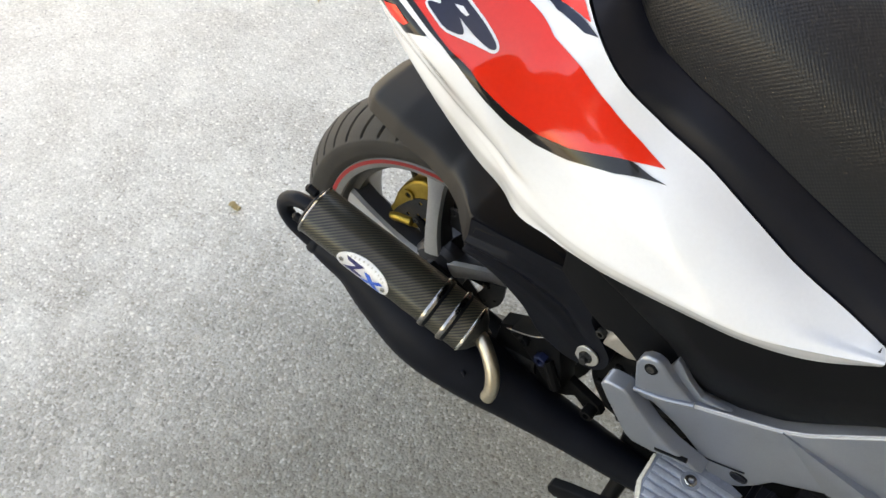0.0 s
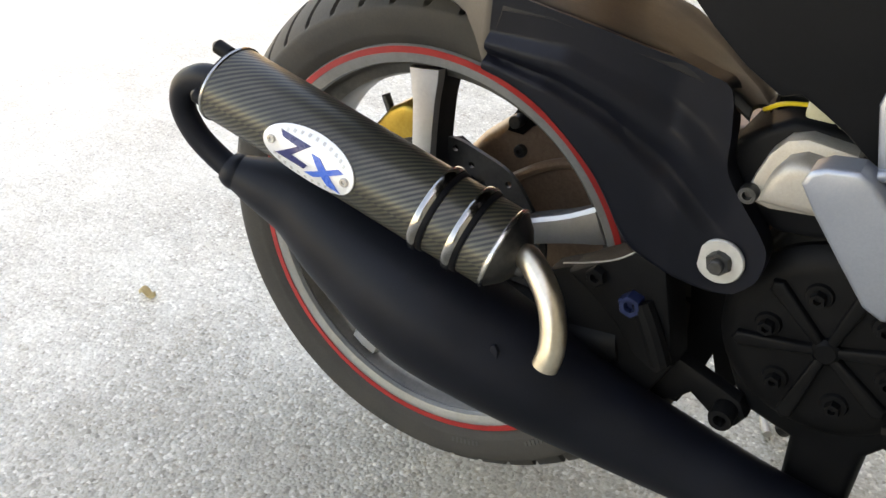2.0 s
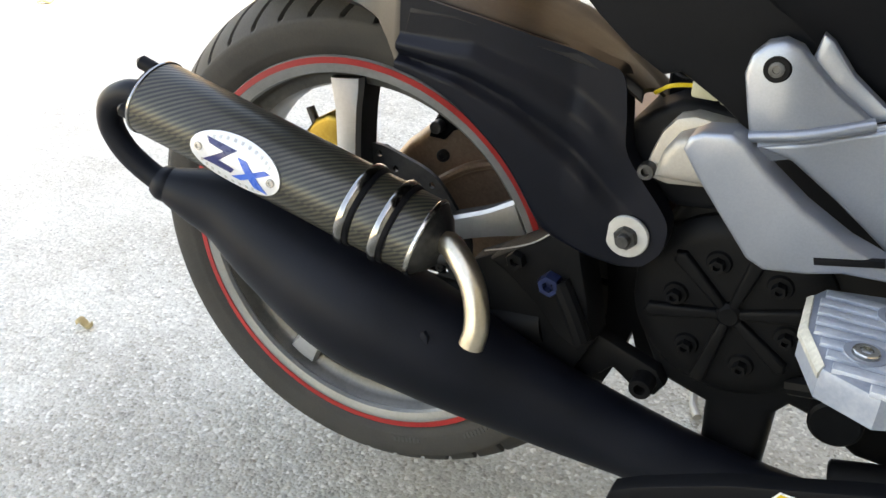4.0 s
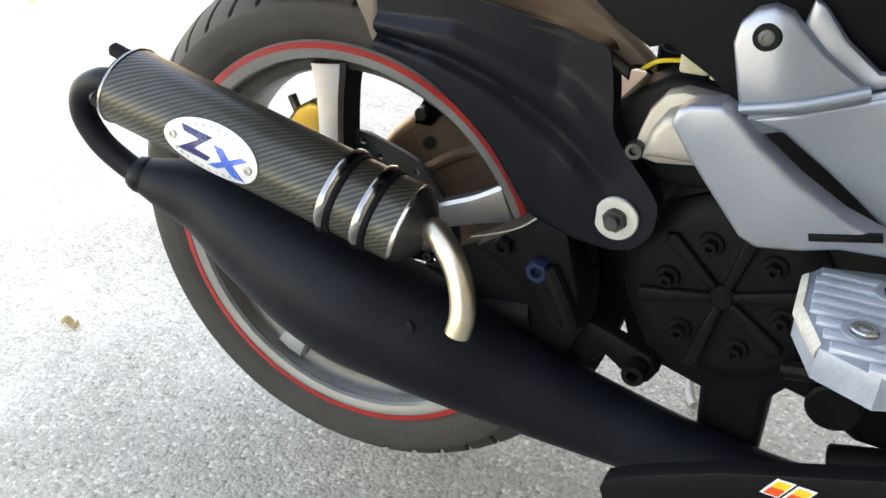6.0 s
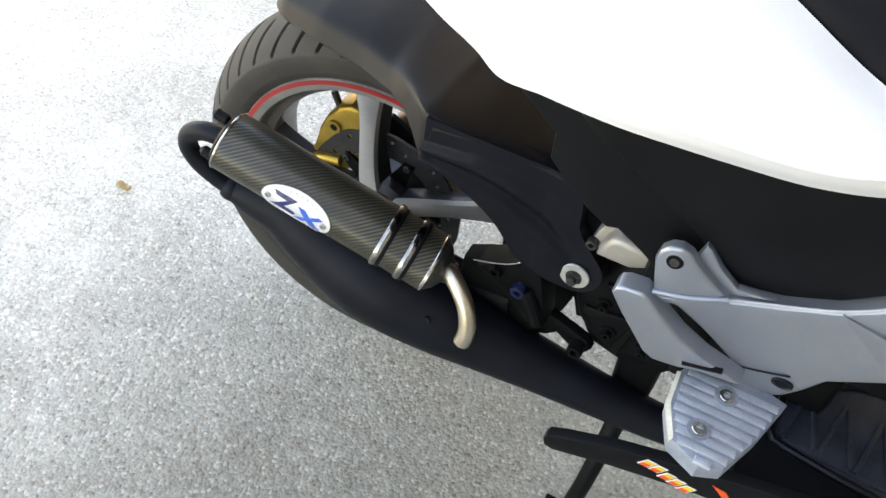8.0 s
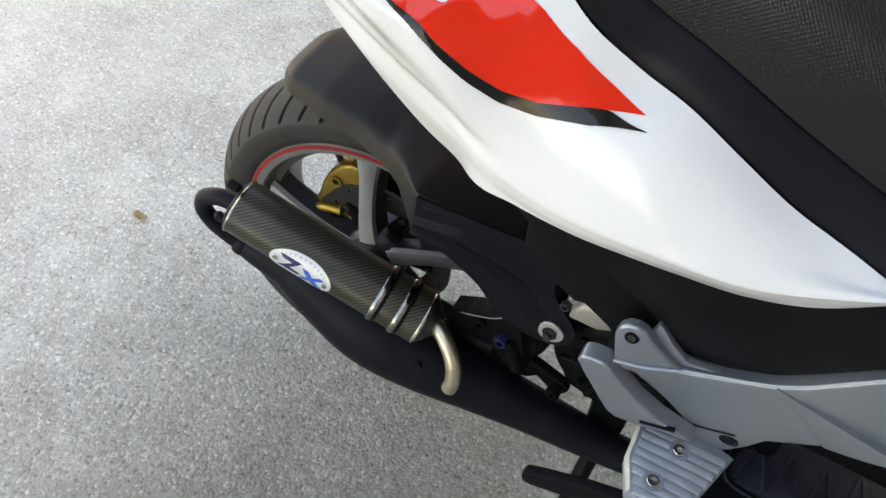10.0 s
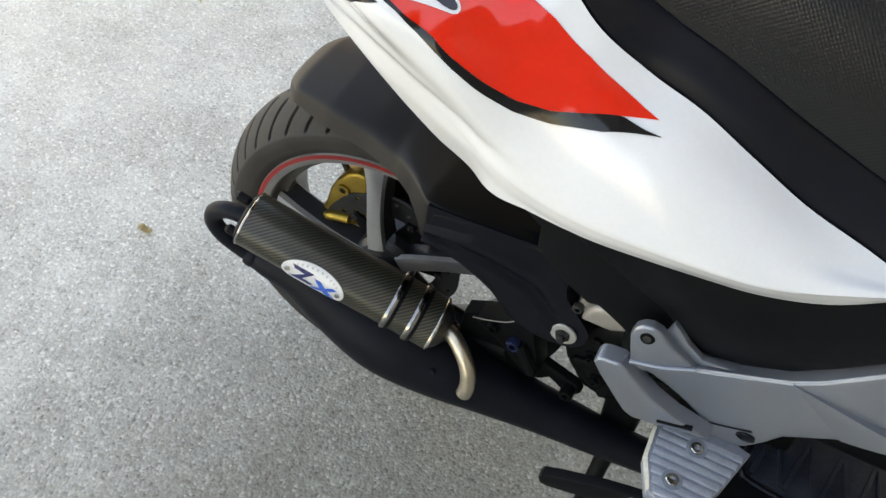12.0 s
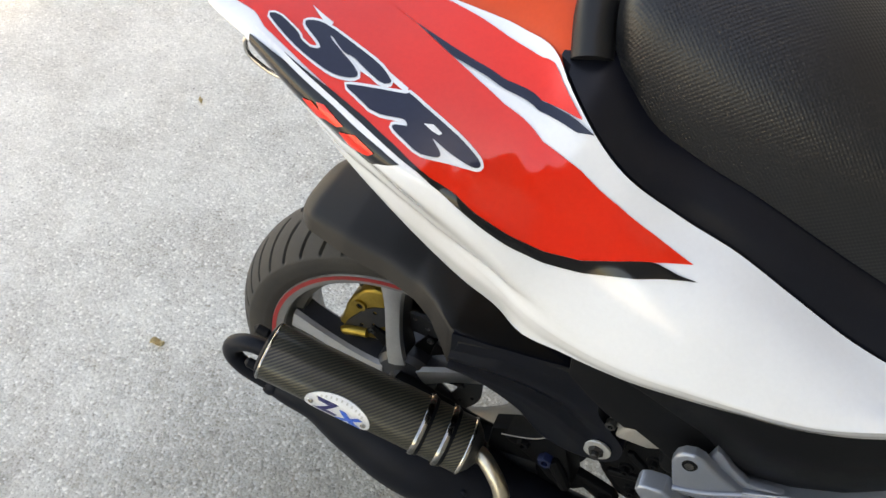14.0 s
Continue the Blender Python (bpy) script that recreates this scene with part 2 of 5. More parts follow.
def ground_material():
    """Weathered concrete with small aggregate showing and pale blotches."""
    m, nodes, links, bsdf = nodes_of("weathered_concrete")
    coords = nodes.new("ShaderNodeTexCoord").outputs["Object"]

    def mixed(kind, fac, a, b):
        n = nodes.new("ShaderNodeMix")
        n.data_type, n.blend_type = "RGBA", kind
        for slot, v in ((0, fac), (6, a), (7, b)):
            if isinstance(v, (int, float)):
                n.inputs[slot].default_value = v
            elif isinstance(v, tuple):
                n.inputs[slot].default_value = (*v, 1)
            else:
                links.new(v, n.inputs[slot])
        return n.outputs[2]

    def number(op, a, k, c=0.0):
        n = nodes.new("ShaderNodeMath")
        n.operation = op
        links.new(a, n.inputs[0])
        for slot, v in ((1, k), (2, c)):
            if isinstance(v, (int, float)):
                n.inputs[slot].default_value = v
            else:
                links.new(v, n.inputs[slot])
        return n.outputs[0]

    def cells(scale):
        n = nodes.new("ShaderNodeTexVoronoi")
        n.inputs["Scale"].default_value = scale
        links.new(coords, n.inputs["Vector"])
        tone = nodes.new("ShaderNodeSeparateColor")
        links.new(n.outputs["Color"], tone.inputs[0])
        return n.outputs["Distance"], tone.outputs[0]

    near, tone = cells(235)
    grain = ramp(nodes, links, tone, ((0.0, (0.34, 0.320, 0.274)), (0.10, (0.450, 0.428, 0.372)), (0.5, (0.515, 0.494, 0.434)), (0.86, (0.57, 0.549, 0.488)), (1.0, (0.79, 0.765, 0.690))))
    grit = noise_node(nodes, links, coords, 520, 4, 0.75)
    broad = noise_node(nodes, links, coords, 4.5, 9, 0.68)
    patch = noise_node(nodes, links, coords, 11, 10, 0.78)
    hollow = noise_node(nodes, links, coords, 95, 5, 0.75)
    stone, stone_tone = cells(150)
    # thin pale cement skin, worn in blotches, with brighter light painted in towards -x
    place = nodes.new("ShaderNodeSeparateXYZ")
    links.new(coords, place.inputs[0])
    light_bias = nodes.new("ShaderNodeMapRange")
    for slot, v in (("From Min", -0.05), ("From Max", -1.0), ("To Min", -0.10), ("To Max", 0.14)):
        light_bias.inputs[slot].default_value = v
    links.new(place.outputs[0], light_bias.inputs["Value"])
    skin = number("MULTIPLY_ADD", patch, 0.6, number("MULTIPLY_ADD", broad, 0.5, light_bias.outputs[0]))
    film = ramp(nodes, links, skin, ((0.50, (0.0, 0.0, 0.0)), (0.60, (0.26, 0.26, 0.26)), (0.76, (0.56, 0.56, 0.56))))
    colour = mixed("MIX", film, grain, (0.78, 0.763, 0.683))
    colour = mixed("OVERLAY", 0.08, colour, ramp(nodes, links, grit, ((0.32, (0.26, 0.26, 0.26)), (0.68, (0.74, 0.74, 0.74)))))
    colour = mixed("MULTIPLY", 1.0, colour, ramp(nodes, links, broad, ((0.30, (0.93, 0.927, 0.92)), (0.52, (1.0, 1.0, 1.0)), (0.72, (1.05, 1.05, 1.04)))))
    colour = mixed("MULTIPLY", 1.0, colour, ramp(nodes, links, hollow, ((0.31, (0.52, 0.50, 0.48)), (0.41, (1.0, 1.0, 1.0)))))
    # shade round the parked scooter put into the ground colour, over bare worn grain
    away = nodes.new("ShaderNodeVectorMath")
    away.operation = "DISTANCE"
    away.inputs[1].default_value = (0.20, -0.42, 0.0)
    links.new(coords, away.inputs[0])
    # worn: ragged distance setting how far this shade spreads
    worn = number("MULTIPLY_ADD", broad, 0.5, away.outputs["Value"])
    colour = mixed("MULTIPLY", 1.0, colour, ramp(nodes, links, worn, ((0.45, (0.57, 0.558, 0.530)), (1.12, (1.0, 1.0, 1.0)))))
    clump = noise_node(nodes, links, coords, 165, 4, 0.7)
    colour = mixed("MULTIPLY", 1.0, colour, ramp(nodes, links, clump, ((0.32, (0.80, 0.79, 0.77)), (0.46, (0.99, 0.99, 0.99)), (0.68, (1.10, 1.10, 1.09)))))
    mottle = noise_node(nodes, links, coords, 48, 5, 0.7)
    colour = mixed("MULTIPLY", 1.0, colour, ramp(nodes, links, mottle, ((0.32, (0.93, 0.925, 0.91)), (0.5, (1.0, 1.0, 1.0)), (0.68, (1.05, 1.05, 1.04)))))
    dark = number("MULTIPLY", ramp(nodes, links, stone_tone, ((0.945, (0.0, 0.0, 0.0)), (0.960, (1.0, 1.0, 1.0)))), ramp(nodes, links, stone, ((0.22, (1.0, 1.0, 1.0)), (0.34, (0.0, 0.0, 0.0)))))
    colour = mixed("MIX", number("MULTIPLY", dark, 0.6), colour, (0.14, 0.13, 0.12))
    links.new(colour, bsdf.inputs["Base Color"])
    bsdf.inputs["Roughness"].default_value = 0.92
    bsdf.inputs["Specular IOR Level"].default_value = 0.25
    bump = nodes.new("ShaderNodeBump")
    bump.inputs["Distance"].default_value, bump.invert = 0.0019, True
    strength = nodes.new("ShaderNodeMapRange")
    for slot, v in (("From Min", 0.0), ("From Max", 0.62), ("To Min", 1.0), ("To Max", 0.5)):
        strength.inputs[slot].default_value = v
    links.new(film, strength.inputs["Value"])
    links.new(strength.outputs[0], bump.inputs["Strength"])
    links.new(number("MULTIPLY_ADD", grit, 0.45, near), bump.inputs["Height"])
    links.new(bump.outputs["Normal"], bsdf.inputs["Normal"])
    return m


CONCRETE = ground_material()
PLASTER = surface("tan_plaster", (0.40, 0.29, 0.19), (0.50, 0.38, 0.26), (0.8, 0.9), broad=1.5, fine=60, relief=0.4, depth=0.003)
GREY_WALL = surface("grey_render", (0.26, 0.25, 0.23), (0.34, 0.33, 0.30), (0.8, 0.9), broad=1.5, fine=60, relief=0.4, depth=0.003)
SPOKE_SIDE = surface("black_wheel_paint", (0.012, 0.013, 0.016), (0.022, 0.023, 0.027), (0.3, 0.45), broad=30, relief=0.1)


# ---- makers ----
def part(name, bm, material, parent=None, label="", sharp=35):
    """Links a bmesh as one mesh object under a thing or a part."""
    bmesh.ops.recalc_face_normals(bm, faces=bm.faces)
    me = bpy.data.meshes.new(name)
    bm.to_mesh(me)
    bm.free()
    for p in me.polygons:
        p.use_smooth = True
    me.set_sharp_from_angle(angle=radians(sharp))
    me.materials.append(material)
    ob = new(name, me)
    ob.parent = parent
    return tagged(ob, label)


def spline(points, n):
    """n points along a smooth line through points."""
    p = np.asarray(points, float)
    if len(p) == 2:
        return p[0] + np.linspace(0, 1, n)[:, None] * (p[1] - p[0])
    d = np.r_[0, np.cumsum(np.linalg.norm(np.diff(p[:, :3], axis=0), axis=1))]
    return np.array([smooth_at(u, d, p) for u in np.linspace(0, d[-1], n)])


def loft(rows, closed=True, caps=True, bm=None, uv=None):
    """A skin over rings of equal length; closed: each ring closes on itself."""
    bm = bm or bmesh.new()
    rings = [[bm.verts.new(p) for p in row] for row in rows]
    layer = bm.loops.layers.uv.verify() if uv is not None else None
    n = len(rings[0])
    for i in range(len(rings) - 1):
        for j in range(n if closed else n - 1):
            k = (j + 1) % n
            f = bm.faces.new((rings[i][j], rings[i][k], rings[i + 1][k], rings[i + 1][j]))
            if layer is not None:
                for loop, (a, b) in zip(f.loops, ((i, j), (i, j + 1), (i + 1, j + 1), (i + 1, j))):
                    loop[layer].uv = (uv[0][a], uv[1][a][b] if isinstance(uv[1], list) else uv[1] * b / n)
    if caps and closed:
        bm.faces.new(rings[0])
        bm.faces.new(rings[-1])
    return bm


def tube(points, radii, steps=24, sides=20, caps=True, bm=None, smooth=True, uv=False):
    """A round tube along a smooth line; radii one for all or one for each point."""
    radii = [radii] * len(points) if isinstance(radii, (int, float)) else radii
    line = spline([(*p, r) for p, r in zip(points, radii)], steps) if smooth else np.array([(*p, r) for p, r in zip(points, radii)])
    c, r = line[:, :3], line[:, 3]
    tangents = np.gradient(c, axis=0)
    side = np.cross(tangents[0], (0, 0, 1) if abs(tangents[0][2]) < 0.8 * np.linalg.norm(tangents[0]) else (0, 1, 0))
    rows = []
    for p, q, t in zip(c, r, tangents):
        t = t / np.linalg.norm(t)
        side = side - t * (side @ t)
        side /= np.linalg.norm(side)
        up = np.cross(t, side)
        rows.append([p + q * (math.cos(a) * side + math.sin(a) * up) for a in np.linspace(0, 2 * math.pi, sides, endpoint=False)])
    maps = (np.r_[0, np.cumsum(np.linalg.norm(np.diff(c, axis=0), axis=1))], 2 * math.pi * float(r.mean())) if uv else None
    return loft(rows, True, caps, bm, maps)


def lathe(profile, centre, axis, sides=48, closed=False, bm=None):
    """Turns a profile of (radius, distance along the axis)."""
    a = Vector(axis).normalized()
    u = a.orthogonal().normalized()
    w = a.cross(u)
    rows = []
    for k in range(sides):
        th = 2 * math.pi * k / sides
        out = u * math.cos(th) + w * math.sin(th)
        rows.append([Vector(centre) + out * r + a * d for r, d in profile])
    bm = bm or bmesh.new()
    rings = [[bm.verts.new(p) for p in row] for row in rows]
    n = len(profile)
    for i in range(sides):
        for j in range(n if closed else n - 1):
            f = (rings[i][j], rings[(i + 1) % sides][j], rings[(i + 1) % sides][(j + 1) % n], rings[i][(j + 1) % n])
            bm.faces.new(f)
    bmesh.ops.remove_doubles(bm, verts=bm.verts, dist=1e-6)
    return bm


def plate(outline, y, thick, edge=0.002, bulge=None, segments=2, bm=None, cut=0.0):
    """A plate in the plane of x and z with its face towards -y at y, and rounded edges. bulge(x, z): moves it in y. cut: longest edge of its mesh."""
    b = bmesh.new()
    face = b.faces.new([b.verts.new((x, y, z)) for x, z in outline])
    back = bmesh.ops.extrude_face_region(b, geom=[face])
    bmesh.ops.translate(b, verts=[v for v in back["geom"] if isinstance(v, bmesh.types.BMVert)], vec=(0, thick, 0))
    if edge:
        rim = [e for e in b.edges if abs(e.verts[0].co.y - y) < 1e-6 and abs(e.verts[1].co.y - y) < 1e-6]
        bmesh.ops.bevel(b, geom=rim, offset=edge, segments=segments, profile=0.5, affect="EDGES", clamp_overlap=True)
    bmesh.ops.triangulate(b, faces=b.faces)
    if cut:
        for _ in range(5):
            long = [e for e in b.edges if e.calc_length() > cut]
            if not long:
                break
            bmesh.ops.subdivide_edges(b, edges=long, cuts=1)
            bmesh.ops.triangulate(b, faces=b.faces)
    if bulge:
        for v in b.verts:
            v.co.y += bulge(v.co.x, v.co.z)
    if bm is None:
        return b
    me = bpy.data.meshes.new("scratch")
    b.to_mesh(me)
    b.free()
    bm.from_mesh(me)
    bpy.data.meshes.remove(me)
    return bm


def block(low, high, edge=0.002, segments=2):
    b = bmesh.new()
    bmesh.ops.create_cube(b, size=1, matrix=Matrix.LocRotScale((Vector(low) + Vector(high)) / 2, None, Vector(high) - Vector(low)))
    if edge:
        bmesh.ops.bevel(b, geom=list(b.edges), offset=edge, segments=segments, profile=0.5, affect="EDGES")
    return b


def rod(a, b, r, sides=16, bm=None, edge=0.0):
    """A round rod, with a small round at its ends."""
    a, b = Vector(a), Vector(b)
    n = (b - a).length
    e = edge or r * 0.12
    return lathe(((0, 0), (r - e, 0), (r, e), (r, n - e), (r - e, n), (0, n)), a, b - a, sides, bm=bm)


def bolt_mesh(at, axis, r, head, socket=True, hexagon=False):
    """A bolt head standing on at along axis, with a socket in its top."""
    a = Vector(axis).normalized()
    prof = [(0, 0), (r, 0), (r, head * 0.85), (r * 0.9, head)]
    prof += [(r * 0.5, head), (r * 0.45, head * 0.45), (0, head * 0.45)] if socket else [(0, head)]
    return lathe(prof, at, a, 6 if hexagon else 20)


def bowed(*rows):
    """A smooth change of y with x, through (x, y) rows."""
    xs, ys = zip(*rows)
    return lambda x, z: float(np.interp(x, xs, ys))


# the white side fairing as a surface: x along the scooter, s from the lower edge (0) to the upper edge (1)
FAIR_X = (-0.13, -0.1, -0.05, 0.0, 0.05, 0.08, 0.117, 0.15, 0.162, 0.205, 0.25, 0.29, 0.33, 0.375, 0.42, 0.456)
FAIR_LOW = ((-0.1, 0.812), (-0.125, 0.792), (-0.15, 0.76), (-0.168, 0.73), (-0.178, 0.697), (-0.183, 0.679), (-0.188, 0.659), (-0.1915, 0.6445), (-0.198, 0.6415), (-0.2105, 0.648), (-0.2165, 0.652), (-0.2145, 0.6535), (-0.2105, 0.6545), (-0.2055, 0.657), (-0.195, 0.665), (-0.186, 0.684))
FAIR_BELLY = ((-0.112, 0.82), (-0.14, 0.805), (-0.168, 0.787), (-0.188, 0.768), (-0.2, 0.749), (-0.205, 0.734), (-0.2085, 0.711), (-0.2085, 0.69), (-0.2095, 0.684), (-0.2155, 0.674), (-0.219, 0.672), (-0.2185, 0.6735), (-0.2165, 0.675), (-0.213, 0.677), (-0.2025, 0.6835), (-0.189, 0.69))
FAIR_RIDGE = ((-0.13, 0.832), (-0.16, 0.828), (-0.18, 0.823), (-0.2, 0.811), (-0.215, 0.798), (-0.222, 0.79), (-0.219, 0.776), (-0.2125, 0.76), (-0.21, 0.754), (-0.205, 0.74), (-0.204, 0.734), (-0.203, 0.727), (-0.2, 0.715), (-0.196, 0.7), (-0.187, 0.69), (-0.183, 0.69))
FAIR_TOP = ((-0.055, 0.835), (-0.06, 0.835), (-0.075, 0.834), (-0.088, 0.833), (-0.099, 0.832), (-0.107, 0.834), (-0.1185, 0.836), (-0.137, 0.8355), (-0.152, 0.8305), (-0.174, 0.796), (-0.17, 0.769), (-0.17, 0.755), (-0.17, 0.735), (-0.17, 0.713), (-0.171, 0.699), (-0.176, 0.69))


def smooth_at(x, xs, values):
    """A smooth curve through values at xs."""
    xs, values = np.asarray(xs), np.asarray(values, float)
    i = int(np.clip(np.searchsorted(xs, x) - 1, 0, len(xs) - 2))
    slopes = np.gradient(values, xs, axis=0)
    h = xs[i + 1] - xs[i]
    u = np.clip((x - xs[i]) / h, 0, 1)
    return ((2 * u**3 - 3 * u**2 + 1) * values[i] + (u**3 - 2 * u**2 + u) * h * slopes[i]
            + (3 * u**2 - 2 * u**3) * values[i + 1] + (u**3 - u**2) * h * slopes[i + 1])


def fairing_at(x, s):
    rows = [smooth_at(x, FAIR_X, r) for r in (FAIR_LOW, FAIR_BELLY, FAIR_RIDGE, FAIR_TOP)]
    y, z = smooth_at(s, (0, 0.25, 0.62, 1), rows)
    # the lower edge of the flank is a soft crease
    k = 0.85 * math.exp(-((s - 0.25) / 0.13) ** 2)
    straight = [float(np.interp(s, (0, 0.25, 0.62, 1), [r[i] for r in rows])) for i in (0, 1)]
    # a pressed valley that fades out along the rear flank, and the bend above the lower chamfer
    valley = s - float(np.interp(x, (0.0, 0.032, 0.068, 0.106, 0.138, 0.164, 0.183), (0.10, 0.14, 0.19, 0.25, 0.295, 0.315, 0.33)))
    deep = 0.0036 * float(np.interp(x, (0.0, 0.05, 0.15, 0.19), (0.3, 1.0, 1.0, 0.0))) * max(0.0, 1 + valley / 0.13 if valley < 0 else 1 - valley / 0.055)
    bend = s - float(np.interp(x, (0.11, 0.128, 0.15, 0.169, 0.196, 0.222, 0.247, 0.268, 0.40), (0.60, 0.55, 0.48, 0.42, 0.37, 0.33, 0.30, 0.28, 0.26)))
    proud = 0.0066 * float(np.interp(x, (0.11, 0.16, 0.34, 0.42), (0.0, 1.0, 1.0, 0.0))) * max(0.0, 1 - bend / 0.40 if bend > 0 else 1 + bend / 0.31)
    # a soft fold across the upper flank
    fold = (x - float(np.interp(s, (0.55, 0.63, 0.75, 0.85, 1.0), (0.119, 0.124, 0.136, 0.147, 0.160)))) / 0.045
    proud += 0.0020 * max(0.0, 1 - abs(fold)) * min(1.0, max(0.0, (s - 0.52) / 0.1))
    return np.array((x, y + (straight[0] - y) * k + deep - proud, z + (straight[1] - z) * k))


# ---- ground ----
bm = bmesh.new()
bmesh.ops.create_grid(bm, x_segments=4, y_segments=4, size=60)
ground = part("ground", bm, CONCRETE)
tagged(ground, "weathered pale grey concrete with fine aggregate and light blotches", "ground", kind="structure")

# unseen wall and overhead slab, added to block sun and sky from +x
wall = part("unseen_wall_east", block((1.75, -7.0, 0.0), (2.0, 9.0, 3.45), 0.0), GREY_WALL)
tagged(wall, "unseen plain grey wall added to shade the ground", "wall", kind="structure")
overhead = part("overhead_shade_slab", block((0.90, -7.2, 3.30), (2.2, 9.2, 3.45), 0.0), GREY_WALL)
tagged(overhead, "unseen plain grey slab added overhead for more shade", "roof", kind="structure")
# unseen wall piece, added as a dark shape for the fairing to reflect
wall = part("unseen_wall_south", block((0.70, -3.4, 0.0), (1.75, -3.15, 3.30), 0.0), GREY_WALL)
tagged(wall, "unseen plain grey wall piece added for dark reflections", "wall", kind="structure")
# unseen tan wall, placed for the warm reflection on the mudguard
wall = part("unseen_wall_north", block((-9.0, 7.0, 0.0), (1.75, 7.3, 4.2), 0.0), PLASTER)
tagged(wall, "unseen plain tan wall across the yard for warm reflections", "wall", kind="structure")

# ---- the scooter ----
scooter = new("scooter")
tagged(scooter, "white, red and black sport scooter raised on its centre stand", "scooter")
HUB = Vector((0.0, 0.0, 0.277))
ACROSS = (0, 1, 0)

# -- rear wheel
wheel = part("rear_wheel", lathe(((0.0, -0.052), (0.016, -0.052), (0.018, -0.046), (0.034, -0.044), (0.040, -0.036), (0.040, 0.045), (0.0, 0.045)), HUB, ACROSS, 48), SPOKE_SIDE, scooter, "black alloy rear wheel with bare spoke faces")
RIM_PROFILE = ((0.1765, -0.043), (0.1768, -0.049), (0.1757, -0.0505), (0.1700, -0.0505), (0.1675, -0.0500), (0.1625, -0.0480), (0.1612, -0.0440), (0.1640, -0.040), (0.1680, -0.036))
BARREL_PROFILE = ((0.1655, -0.0420), (0.1618, -0.0400), (0.1600, -0.0330), (0.1560, -0.0290), (0.1490, -0.0270), (0.1465, -0.020), (0.1465, 0.012), (0.1500, 0.028), (0.1560, 0.042), (0.1700, 0.0505), (0.1785, 0.0505),
                  (0.1790, 0.043), (0.1680, 0.036), (0.1600, 0.0), (0.1675, -0.036))
part("rim", lathe(RIM_PROFILE, HUB, ACROSS, 144, closed=True), RIM, wheel, "grey painted rim", sharp=50)
part("rim_barrel", lathe(BARREL_PROFILE, HUB, ACROSS, 144, closed=True), BARREL, wheel, "rim barrel, dark grey to carry its inner shade", sharp=50)
part("rim_stripe", lathe(((0.1756, -0.0510), (0.1756, -0.0517), (0.1706, -0.0515), (0.1706, -0.0508)), HUB, ACROSS, 144, closed=True), STRIPE, wheel, "red rim tape")


def tyre_mesh(sides=1056):
    half = [(0.1735, -0.0455), (0.1790, -0.0500), (0.1860, -0.0530), (0.1940, -0.0548), (0.2010, -0.0553), (0.2055, -0.0544), (0.2085, -0.0523), (0.2130, -0.0485), (0.2190, -0.0420),
            (0.2245, -0.0340), (0.2290, -0.0255), (0.2318, -0.0170), (0.2335, -0.0085), (0.2340, 0.0)]
    profile = spline(half, 44)
    profile = np.vstack([profile, (profile[:-1] * (1, -1))[::-1]])
    ways = np.gradient(profile, axis=0)
    normals = np.stack([ways[:, 1], -ways[:, 0]], 1) / np.linalg.norm(ways, axis=1)[:, None]
    if normals[len(normals) // 2][0] < 0:
        normals = -normals
    rows = []
    for k in range(sides):
        th = 2 * math.pi * k / sides
        row = []
        for i, ((r, y), (nr, ny)) in enumerate(zip(profile, normals)):
            deep = 0.0
            away = abs(y)
            if r > 0.2075 and away > 0.003:
                shift = (1 if y < 0 else -1) * 0.25
                turn = th / (2 * math.pi) * 44 + shift + away * 17 + (0.2335 - r) * 8
                near = abs(turn - round(turn))
                reach = 1.0 if round(turn) % 2 else min(1.0, max(0.0, (away - 0.014) / 0.006))
                deep = 0.0062 * reach * max(0.0, 1 - (near / 0.080) ** 4) * min(1.0, (r - 0.2075) / 0.002)
            if 0.2035 < r < 0.2062 and y < 0 or 0.1845 < r < 0.1860:
                deep -= 0.0006
            r2, y2 = r - nr * deep, y - ny * deep
            row.append((HUB.x + r2 * math.sin(th), HUB.y + y2, HUB.z + r2 * math.cos(th)))
        rows.append(row)
    rows.append(rows[0])
    bm = bmesh.new()
    rings = [[bm.verts.new(p) for p in row] for row in rows[:-1]]
    rings.append(rings[0])
    for a, b in zip(rings, rings[1:]):
        for j in range(len(a) - 1):
            bm.faces.new((a[j], a[j + 1], b[j + 1], b[j]))
    return bm


tyre = part("tyre", tyre_mesh(), RUBBER, wheel, "black tyre with slanted tread grooves", sharp=60)


def flank_mark(th, r, wide, tall):
    """A small raised bar on the tyre's flank."""
    rows = []
    for u in (-0.5, 0.5):
        t = th + u * wide / r
        rows.append([(HUB.x + q * math.sin(t), y, HUB.z + q * math.cos(t)) for q, y in ((r - tall / 2, -0.0510), (r - tall / 2, -0.0538), (r + tall / 2, -0.0550), (r + tall / 2, -0.0520))])
    return loft(rows)


for first in (136, 160):
    for k in range(7):
        part("flank_mark", flank_mark(radians(first + 1.3 * k), 0.1890, 0.0026, 0.0052 if k % 3 else 0.0040), WORN_RUBBER, tyre, "raised worn marks")


